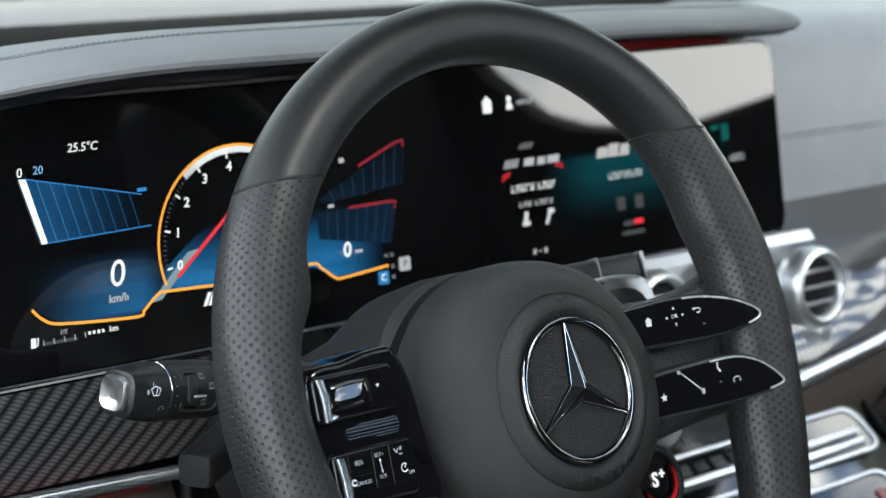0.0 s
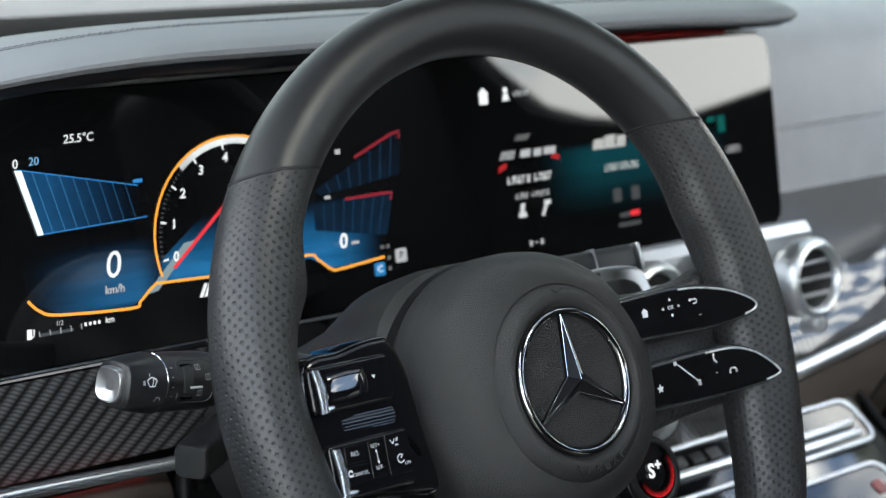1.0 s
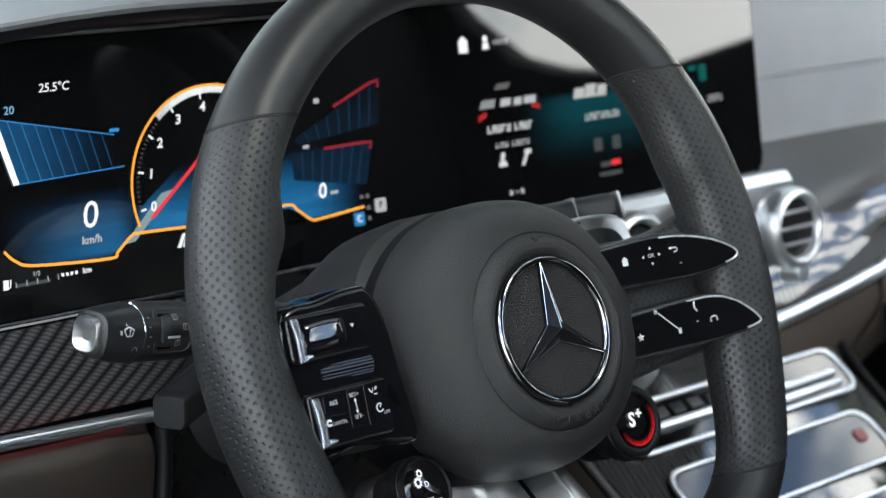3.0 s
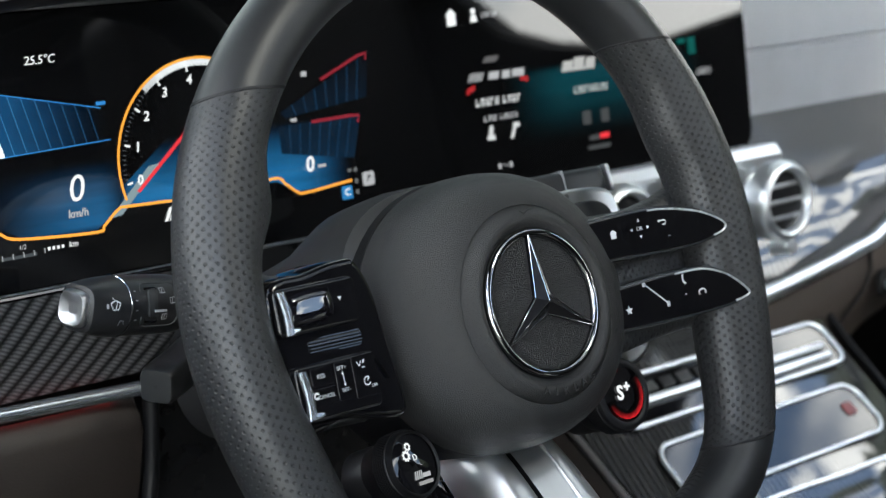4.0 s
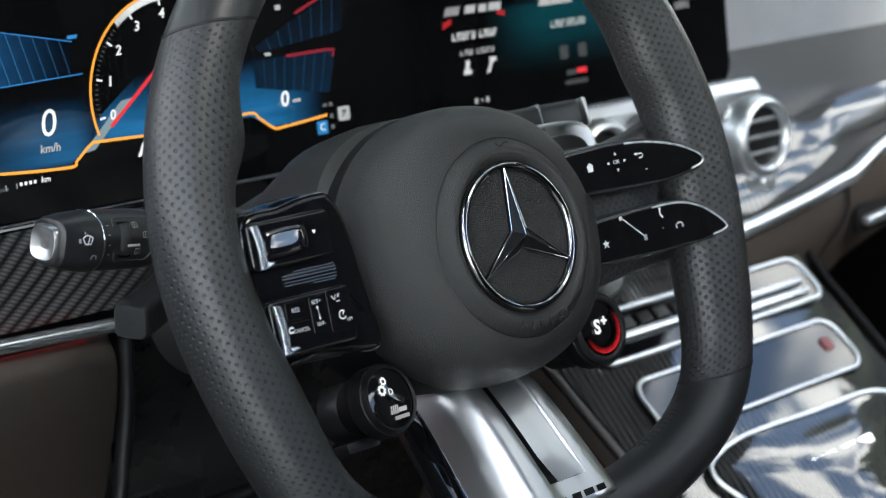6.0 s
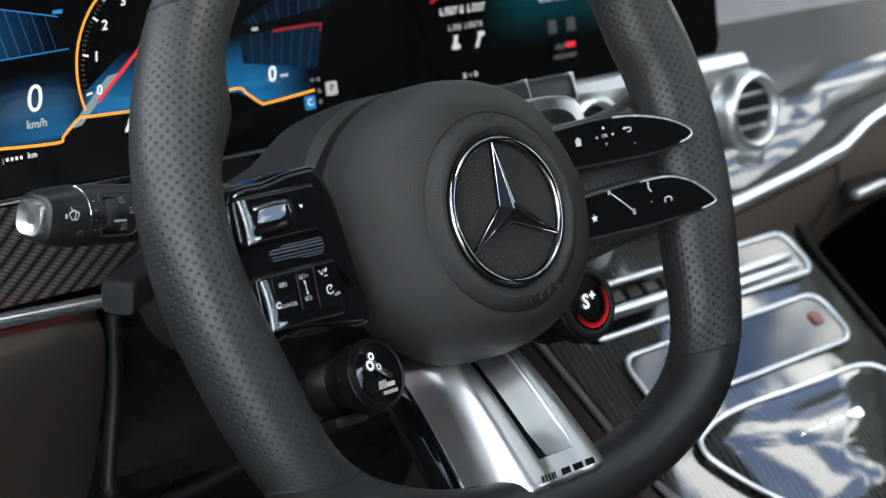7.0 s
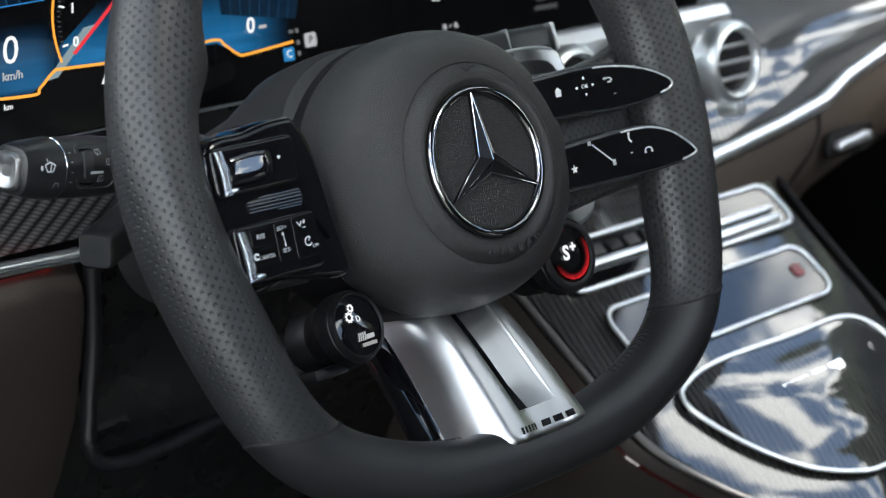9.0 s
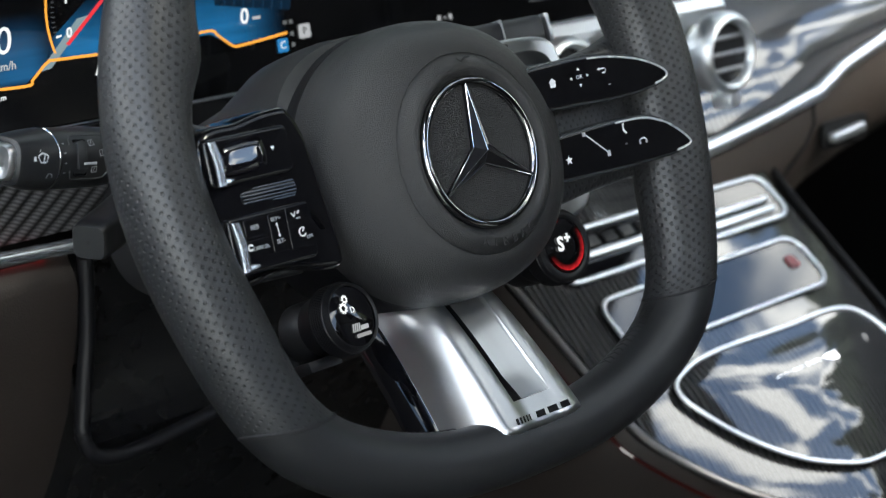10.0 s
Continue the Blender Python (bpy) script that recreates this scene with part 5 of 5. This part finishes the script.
for text, size, x, y in (("RES", 0.0029, -0.1268, -0.0264), ("CANCEL", 0.0024, -0.1254, -0.0356), ("SET+", 0.0026, -0.1148, -0.0250), ("SET-", 0.0026, -0.1141, -0.0350), ("LIM", 0.0022, -0.0980, -0.0362)):
    icon(words(text, size, x, y, bold=0.0), low_l, mat=MARKMID, name="key_text")
icon(joined([ribbon([(-0.1146, -0.0278), (-0.1143, -0.0322)], 0.0004), arrow(-0.1147, -0.0274, 0.0009, 90), arrow(-0.1143, -0.0326, 0.0009, 270)]), low_l)
icon(joined([ring_flat(-0.1015, -0.0335, 0.0016, 0.0022, 60, 330, 0, 20), ribbon([(-0.1015, -0.0335), (-0.1002, -0.0318)], 0.0005)]), low_l)
icon(joined([ribbon([(-0.1060, -0.0240), (-0.1045, -0.0262)], 0.0005), ribbon([(-0.1035, -0.0240), (-0.1045, -0.0262)], 0.0005), bars([(-0.1020, -0.0245, 0.0012, 0.0016, 0.4), (-0.1025, -0.0270, 0.002, 0.0006, 0)])]), low_l)
icon(ring_flat(-0.1310, -0.0346, 0.0008, 0.0016, 20, 320, 0, 16), low_l)
roller = part("roller", pipe([(-0.1370, -0.0124, 0.0050), (-0.1075, -0.0128, 0.0062)], 0.0050, 24), GLOSS, panel, "ribbed dark chrome roller")
for k in range(9):
    a = radians(20 + 17.5 * k)
    part("rib", pipe([(-0.1365, -0.0124 + 0.0050 * math.cos(a), 0.0050 + 0.0050 * math.sin(a)), (-0.1080, -0.0128 + 0.0050 * math.cos(a), 0.0063 + 0.0050 * math.sin(a))], 0.00036, 6), GLOSS, roller)
for y0, y1, xa, xb2, toe in ((0.0134, -0.0060, -0.1490, -0.1473, 0.0050), (-0.0226, -0.0446, -0.1453, -0.1440, 0.0062)):
    rows = []
    for k in range(11):
        f = k / 10
        y, x = y0 + (y1 - y0) * f, xa + (xb2 - xa) * f + 0.0009 * math.sin(math.pi * f)
        z = 0.0014 + (y + 0.012) * 0.0875
        rows.append([(x - 0.0030, y, z + 0.004), (x - 0.0031, y, z + 0.0100), (x - 0.0022, y, z + 0.0120), (x - 0.0004, y, z + 0.0128), (x + 0.0012, y, z + 0.0126), (x + 0.0022, y, z + 0.0112)])
    strip = part("metal_strip", sheet(rows, thick=0.0008), STEELBLUE, panel, "satin silver end strip")
    # metal tab added where the pod's glossy bevel shows a bright reflection
    part("bevel_glint", plate([(p.x, p.y) for p in spline([(xb2, y1, 0), (xb2 + toe, y1 + 0.0010, 0), (xb2 + toe, y1 + 0.0024, 0), (xb2 + 0.001, y1 + 0.0028, 0)], 4, loop=True)], z + 0.009, z + 0.0126, 0.0008), STEELBLUE, strip)
part("crease_line", pipe(spline([(-0.0990, -0.0215, 0.0), (-0.0925, -0.0265, -0.0005), (-0.0870, -0.0350, -0.0015)], 5), 0.0006, 6), DARKCHROME, panel, at=LEANING)


# rotary dials below the spokes
def dial(x, name, label, glass, rim_r, m):
    """Built about its own centre and then set at m: glass face, rounded bezel, knurled side, socket."""
    bow = 1.0 if x < 0 else 0.3  # how far the glass swells
    d = part(name, lathe([(glass - 0.0003, 0.0004), (glass + 0.0004, 0.0010), ((glass + rim_r) / 2, 0.0011), (rim_r - 0.0006, 0.0002), (rim_r, -0.0015), (rim_r, -0.0022), (rim_r + 0.0004, -0.0026), (rim_r + 0.0004, -0.0115), (rim_r - 0.0012, -0.013), (rim_r - 0.003, -0.024)], 64, cap=False), BLACK, wheel, label, at=m)
    part("face", lathe([(0.0005, 0.0009 * bow), (glass * 0.5, 0.0007 * bow), (glass * 0.85, 0.0002 * bow), (glass, -0.0003 * bow), (glass, -0.002)], 48), GLOSS, d, "round black glass face", at=m)
    knurls = []
    for row in range(6):
        for k in range(80):
            a = 2 * math.pi * (k + 0.5 * (row % 2)) / 80
            c, s2 = math.cos(a), math.sin(a)
            bm = box(0, 0, 0, 0.0007, 0.0009, 0.0010, 0.0)
            bm.transform(Matrix.Translation(((rim_r + 0.0005) * c, (rim_r + 0.0005) * s2, -0.0033 - 0.00145 * row)) @ Matrix.Rotation(a, 4, "Z"))
            me = bpy.data.meshes.new("knurl")
            bm.to_mesh(me)
            bm.free()
            knurls.append(me)
    tagged(part("knurling", joined(knurls), BLACK, d, at=m), kind="stuff")
    part("bracket", lathe([(rim_r - 0.0045, -0.020), (rim_r - 0.002, -0.024), (rim_r - 0.002, -0.036), (0.006, -0.046)], 32), BLACK, d, at=m)
    if x < 0:
        part("clip", box(-0.012, -0.0165, -0.020, 0.022, 0.006, 0.012, 0.002), BLACK, d, at=m)
    return d


DIAL_L = Matrix.Translation((-0.0745, -0.0778, -0.0155)) @ Matrix.Rotation(radians(7), 4, "Y") @ Matrix.Rotation(radians(-6), 4, "X")
DIAL_R = Matrix.Translation((0.0735, -0.0755, -0.0155))
dl = dial(-0.0745, "rotary_dial", "knurled black rotary dial with a small round display", 0.0149, 0.0168, DIAL_L)
dr = dial(0.0735, "rotary_dial", "knurled black rotary dial with a red-lit display", 0.0149, 0.0193, DIAL_R)
Z1, SHIFT = 0.0012, DIAL_L @ Matrix.Translation((0.0745, 0.0778, 0))


def gear(x, y, r, n):
    return ring_flat(x, y, r * 0.45, r * 0.8, 0, 360, 0, 24), bars([(x + r * 0.85 * math.cos(2 * math.pi * k / n), y + r * 0.85 * math.sin(2 * math.pi * k / n), r * 0.34, r * 0.34, 0) for k in range(n)])


icon(joined([*gear(-0.0795, -0.0732, 0.0027, 9), *gear(-0.0770, -0.0692, 0.0021, 8)]), dl, mat=WHITE_LIT)
icon(words("D", 0.0042, -0.0742, -0.0750), dl, mat=WHITE_LIT)
icon(bars([(-0.0775 + 0.0014 * k, -0.0835, 0.0009, 0.0040, 0.3) for k in range(4)] + [(-0.0700, -0.0842, 0.0055, 0.0022, 0.2)]), dl, mat=DIM_LIT)
icon(bars([(-0.0718, -0.0876, 0.010, 0.0018, 0.1)]), dl, mat=glow("dial_faint", (0.9, 0.9, 0.95), 0.25))
SHIFT = DIAL_R @ Matrix.Translation((-0.0735, 0.0755, 0))
icon(words("S", 0.0105, 0.0700, -0.0745, bold=0.0003, turn=-7), dr, mat=WHITE_LIT)
icon(words("+", 0.0080, 0.0758, -0.0722, bold=0.0003, turn=-7), dr, mat=WHITE_LIT)
red = Mat("red_display_glow", (0.0, 0.0, 0.0), 0.1)
at_xy = red.n.new("ShaderNodeSeparateXYZ")
red.l.new(red.where(), at_xy.inputs[0])
dx, dy = red.math("SUBTRACT", at_xy.outputs[0], 0.0735), red.math("SUBTRACT", at_xy.outputs[1], -0.0755)
far = red.node("ShaderNodeMapRange", From_Min=0.0100, From_Max=0.0130)
red.l.new(red.math("SQRT", red.math("ADD", red.math("MULTIPLY", dx, dx), red.math("MULTIPLY", dy, dy))), far.inputs["Value"])
side = red.node("ShaderNodeMapRange", From_Min=-0.002, From_Max=0.011)
red.l.new(red.math("SUBTRACT", red.math("MULTIPLY", dx, 0.45), red.math("MULTIPLY", dy, 0.89)), side.inputs["Value"])
red.put("Emission Color", (0.75, 0.02, 0.03, 1))
red.to(red.math("MULTIPLY", red.math("MULTIPLY", far.outputs[0], side.outputs[0]), red.span(red.noise(420.0, 2.0), 0.0, 0.44)), "Emission Strength")
part("red_arc", ring_flat(0, 0, 0.0085, 0.0132, 190, 400, 0.0011, 64), red.m, dr, "glowing red arc", at=DIAL_R)
part("red_line", ring_flat(0, 0, 0.0128, 0.0134, 95, 160, 0.0011, 32), glow("thin_red", (0.6, 0.02, 0.03), 0.35), dr, at=DIAL_R)

# satin lower spoke: a raised middle panel with a slot, and flanks that fall away
def spoke_rows():
    rows = []
    for f in (0.0, 0.12, 0.3, 0.5, 0.7, 0.85, 0.95, 1.0):
        y = -0.078 - 0.075 * f
        zc = -0.030 + 0.047 * f ** 0.8 if f < 1 else 0.0165
        mid = 0.0185 + 0.0060 * f
        wide = 0.0315 + 0.0080 * f
        if f > 0.9:
            mid -= 0.004 * (f - 0.9) / 0.1
        rows.append((y, zc, mid, wide))
    return rows


def on_spoke(x, y, up=0.0):
    f = min(1.0, max(0.0, (-0.078 - y) / 0.075))
    return Vector((x, y, (-0.030 + 0.047 * f ** 0.8) + up))


SLOT_T, SLOT_B = -0.080, -0.1385
shell_rows, fs = [], [0.0, 0.06, 0.12, 0.2, 0.3, 0.4, 0.5, 0.6, 0.7, 0.76, 0.807, 0.83, 0.86, 0.90, 0.94, 0.97, 0.99, 1.01, 1.025]
for f in fs:
    y = -0.078 - 0.075 * f
    mid, wide = 0.0200 + 0.0042 * f, 0.0315 + 0.0080 * f
    tuck = max(0.0, f - 0.955) / 0.07  # the foot's rounded lower end
    sink, mid = 0.0060 * tuck * tuck, mid - 0.0055 * tuck * tuck
    half = []
    for x, dy, up in ((wide, 0.004, -0.0330), (wide - 0.0006, 0.0036, -0.0300), (wide - 0.0020, 0.003, -0.0250), (0.78 * wide + 0.22 * mid, 0.002, -0.0165), (0.52 * wide + 0.48 * mid, 0.001, -0.0082), (0.25 * wide + 0.75 * mid, 0.0, -0.0027), (mid + 0.0012, 0.0, -0.0006), (mid - 0.0012, 0.0, 0.0004), (0.5 * mid + 0.0066, 0.0, 0.0010), (0.0134, 0.0, 0.0011), (0.0126, 0.0, 0.0006), (0.0060, 0.0, 0.0011)):
        z = on_spoke(0, y).z + up - sink * (x < mid + 0.002)
        half.append(Vector((x, y + dy, z)))
    shell_rows.append([Vector((-p.x, p.y, p.z)) for p in half] + [Vector((0, y, on_spoke(0, y).z + 0.0011 - sink))] + half[::-1])
shell_me = sheet(shell_rows)
bm = bmesh.new()
bm.from_mesh(shell_me)
gone = [q for q in bm.faces if abs(q.calc_center_median().x) < 0.0126 and q.calc_center_median().y > -0.078 - 0.075 * 0.807]
bmesh.ops.delete(bm, geom=gone, context="FACES")
lower = part("lower_spoke", bm, SATIN, wheel, "satin aluminium lower spoke", sharp=50)
scoop = []
for k in range(15):
    f = k / 14
    y = SLOT_T + (SLOT_B - SLOT_T) * f
    rise = min(1.0, (1 - f) * 4.5)
    deep = -0.0085 * rise
    scoop.append([on_spoke(-0.0064, y, deep * 0.36), on_spoke(-0.0050, y, deep * 0.33), on_spoke(0.002, y, deep * 0.26), on_spoke(0.0108, y, deep * 0.17), on_spoke(0.0120, y, deep * 0.10), on_spoke(0.0126, y, 0.0004)])
part("slot_floor", sheet(scoop), SATIN, lower, sharp=50)
part("slot_gap", sheet([[on_spoke(-0.0126, y, 0.0004), on_spoke(-0.0124, y, -0.0130 * d), on_spoke(-0.0068, y, -0.0130 * d), on_spoke(-0.0063, y, -0.0085 * 0.36 * d)] for y, d in [(SLOT_T + (SLOT_B - SLOT_T) * k / 14, min(1.0, (1 - k / 14) * 4.5)) for k in range(15)]]), INK, lower, "black slot")
for x, wide, lean_by in ((-0.0178, 0.0017, 0.3), (-0.0156, 0.0014, 0.3), (-0.0136, 0.0012, 0.3), (-0.0117, 0.0010, 0.3), (-0.0099, 0.0009, 0.3), (-0.0030, 0.0062, 0.4), (0.0050, 0.0068, 0.2), (0.0130, 0.0060, 0.2)):
    bm = bars([(x * 1.08 + 0.0012, -0.1474, wide * (0.95 if wide < 0.004 else 1.0), 0.0030, lean_by)], 0.0, 0.0003)
    for vert in bm.verts:
        vert.co.z += on_spoke(0, vert.co.y).z + 0.0013
    part("emblem_bar", bm, INK, lower, "dark plain emblem bar")
part("edge_line", pipe([(-w, y + 0.004, zc - 0.0330) for y, zc, m, w in spoke_rows()], 0.0006, 8), STEELBLUE, lower, "bright edge")
part("spoke_edge", sheet([[(-w - 0.0002, y + 0.004, zc - 0.0322), (-w - 0.0045, y + 0.006, zc - 0.039), (-w - 0.006, y + 0.008, zc - 0.052)] for y, zc, m, w in spoke_rows()], thick=0.001), GLOSS, lower, "glossy black spoke side")

# shift paddles behind the rim
pr = part("shift_paddle", plate(curve2([(0.080, 0.014), (0.082, 0.034), (0.100, 0.0385), (0.128, 0.0375), (0.139, 0.0325), (0.1425, 0.024), (0.141, 0.0165), (0.110, 0.010)]), -0.056, -0.049, 0.003), SATIN, wheel, "satin silver upshift paddle")
part("paddle_face", plate(curve2([(0.082, 0.006), (0.084, 0.027), (0.108, 0.0305), (0.124, 0.029), (0.132, 0.0225), (0.132, 0.010)]), -0.0488, -0.047, 0.001), GREYPL, pr)
part("paddle_text", words("UP", 0.0050, 0.1005, 0.0340, -0.0486, bold=0.0001), INK, pr)
part("paddle_foot", plate(curve2([(0.085, -0.040), (0.125, -0.040), (0.139, -0.045), (0.1405, -0.053), (0.132, -0.062), (0.112, -0.066), (0.085, -0.062)]), -0.060, -0.050, 0.003), MATSILVER, wheel, "satin silver lower paddle end")

# ---- column cover, stalks ----
selector = thing("gear_selector_stalk", "dark grey gear selector stalk with silver trims", "stalk", m=pose(0, 0, HUB, 66, 0, 0) @ Matrix.Translation((0.05, 0.040, -0.066)))
part("arm", box(0.048, 0.002, 0.0, 0.098, 0.0165, 0.016, 0.005, 3), SELECTOR, selector)
part("band", box(0.0625, 0.002, 0.0, 0.0014, 0.0172, 0.0166, 0.0006), SATIN, selector, "silver band")
part("end_cap", box(0.0995, 0.002, 0.0, 0.0035, 0.0160, 0.0155, 0.0012), SATIN, selector, "silver end cap")
column = thing("steering_column", "dark grey plastic steering column cover", "steering column", (0, 0.12, 0.0))
W2 = Matrix.Rotation(radians(66), 4, "X")
rows = []
for z, rx, ry, cy in ((-0.030, 0.070, 0.058, -0.012), (-0.036, 0.078, 0.066, -0.012), (-0.055, 0.078, 0.064, -0.008), (-0.075, 0.076, 0.055, 0.0), (-0.110, 0.072, 0.048, -0.005), (-0.16, 0.070, 0.046, -0.01), (-0.215, 0.068, 0.044, -0.012)):
    rows.append([(rx * math.copysign(abs(math.cos(a)) ** 0.75, math.cos(a)), cy + ry * math.copysign(abs(math.sin(a)) ** 0.75, math.sin(a)), z) for a in [2 * math.pi * k / 40 for k in range(40)]])
part("column_cover", sheet(rows, loop_v=True, cap=True), GREYPL, column, at=W2)

STALKGREY = plain("dark_stalk_plastic", (0.011, 0.0115, 0.0125), 0.38, grain=1500.0)
stalk = thing("wiper_stalk", "black wiper stalk with a silver end button and white signs", "stalk", m=look((-0.1985, 0.079, HUB - 0.0015), (-0.05, 0.108, HUB - 0.0300), 0) @ Matrix.Diagonal((0.92, 0.92, 0.92, 1)))
# along -z of its own frame: tip at 0


def squarish(r, z, k=0.62, n=32, wide=1.0):
    out = []
    for i in range(n):
        a = 2 * math.pi * i / n
        c, s = math.cos(a), math.sin(a)
        out.append((wide * r * math.copysign(abs(c) ** k, c), r * math.copysign(abs(s) ** k, s), z))
    return out


part("tip", sheet([squarish(0.0102, 0.0), squarish(0.0117, -0.001), squarish(0.0126, -0.004), squarish(0.0138, -0.010, 0.72), squarish(0.0149, -0.017, 0.85), squarish(0.0156, -0.0235, 0.95)], loop_v=True, cap=True), STALKGREY, stalk)
part("end_button", sheet([squarish(0.003, 0.0016), squarish(0.0062, 0.0024), squarish(0.0082, 0.0034), squarish(0.0092, 0.0018), squarish(0.0094, -0.001)], loop_v=True, cap=True), SATIN, stalk, "dished satin silver end button")
part("ring", torus(0.0155, 0.0006, -0.0240, 48, 8), CHROME, stalk, "thin chrome ring")
part("barrel", sheet([squarish(0.0154, -0.0247, 0.95), squarish(0.0154, -0.036, 0.92), squarish(0.0154, -0.056, 0.9), squarish(0.0148, -0.066, 0.9), squarish(0.0125, -0.074, 0.9), squarish(0.0095, -0.085, 0.9), squarish(0.0095, -0.115, 0.9)], loop_v=True, cap=True), STALKGREY, stalk)
# signs on the stalk are laid on its rounded front: an angle round the barrel and a distance from the tip
def on_stalk(shape, deg, dist, r, mat, name, parent=stalk, label=""):
    """Wraps a flat sign (x along the barrel, y round it) at that angle from the stalk's own x axis."""
    bm = bmesh.new()
    if isinstance(shape, bmesh.types.BMesh):
        bm = shape
    else:
        bm.from_mesh(shape)
    for v in bm.verts:
        a = radians(deg) + v.co.y / r
        rr = r + v.co.z
        v.co = Vector((rr * math.cos(a), rr * math.sin(a), -dist - v.co.x))
    return part(name, bm, mat, parent, label)


FRONT = 13
pan = on_stalk(joined([pipe([Vector((x, y, 0.0002)) for x, y in rounded(-0.0085, -0.0120, 0.0175, 0.0115, 0.0045)], 0.0006, 6, loop=True)]), FRONT, 0.0400, 0.0154, GREYPL, "thumb_panel", label="raised rim of the thumb panel")
on_stalk(joined([plate(rounded(-0.0060, -0.0098, 0.0030, 0.0090, 0.0012), 0.0001, 0.0006, 0.0002)]), FRONT, 0.0400, 0.0154, GLOSS, "thumb_slot", pan, "black slot")
on_stalk(joined([box(-0.0015, 0.0004, 0.0010, 0.0066, 0.0125, 0.0022, 0.0008)]), FRONT, 0.0400, 0.0154, GREYPL, "thumb_wheel", pan, "ridged black thumb wheel")
on_stalk(joined([box(0.0020, -0.0030, 0.0024, 0.0085, 0.0011, 0.0008, 0.0003)]), FRONT, 0.0400, 0.0156, MARKMID, "thumb_mark", pan)
for x, y in ((0.0062, 0.0068), (0.0125, 0.0016), (0.0072, -0.0064)):
    on_stalk(joined([ribbon([(x - 0.0016, y - 0.0015), (x - 0.0018, y + 0.0012), (x + 0.0014, y + 0.0016), (x + 0.0018, y - 0.0012), (x - 0.0016, y - 0.0015)], 0.0004, 0.0008), bars([(x, y + 0.0002, 0.0004, 0.0020, 0.3)], 0.0007)]), FRONT, 0.0400, 0.0154, MARKMID, "sign", pan)
on_stalk(joined([ribbon([(p.x, p.y) for p in spline([(-0.0034, 0.0012, 0), (0, 0.0026, 0), (0.0034, 0.0012, 0)], 4)], 0.0007, 0.0005), ribbon([(-0.0034, 0.0012), (-0.0018, -0.0018), (0.0018, -0.0018), (0.0034, 0.0012)], 0.0006, 0.0005), ribbon([(0, -0.0018), (0.0012, 0.0018)], 0.0006, 0.0005), bars([(-0.0012 + 0.0012 * k, 0.0040, 0.0005, 0.0016, 0.3) for k in range(3)], 0.0004)]), FRONT, 0.0130, 0.0146, MARK, "wash_sign")
on_stalk(joined([bars([(-0.0052, 0.0, 0.0016, 0.0022, 0)], 0.0004)]), FRONT, 0.0130, 0.0144, MARK, "sign")
on_stalk(joined([ribbon([(-0.002, -0.001), (-0.0014, 0.0016), (0.0010, 0.0012), (0.0016, -0.0006)], 0.0004, 0.0006)]), FRONT - 34, 0.0180, 0.0152, MARKMID, "sign")
for k in range(4):
    on_stalk(joined([bars([(0, 0, 0.0016, 0.0005, 0)], 0.0006)]), FRONT + 26 - 18 * k, 0.0270, 0.0154, MARKMID, "notch_mark")
lever = thing("column_lever", "short black plastic column adjustment lever", "lever", (-0.10, 0.14, -0.068))
along = look((-0.1240, 0.1250, -0.0690), (-0.080, 0.152, -0.0680))
part("stub", sheet([squarish(0.0046, 0.0, 0.45), squarish(0.0081, -0.0004, 0.42), squarish(0.0094, -0.0026, 0.42), squarish(0.0096, -0.012, 0.42), squarish(0.0099, -0.030, 0.5), squarish(0.0110, -0.050, 0.6)], loop_v=True, cap=True), STALKGREY, lever, at=along)
part("end_face", sheet([squarish(0.0010, 0.0004, 0.45), squarish(0.0060, 0.0004, 0.45), squarish(0.0084, 0.0001, 0.43), squarish(0.0090, -0.0010, 0.42)], loop_v=True), GREYPL, lever, at=along)
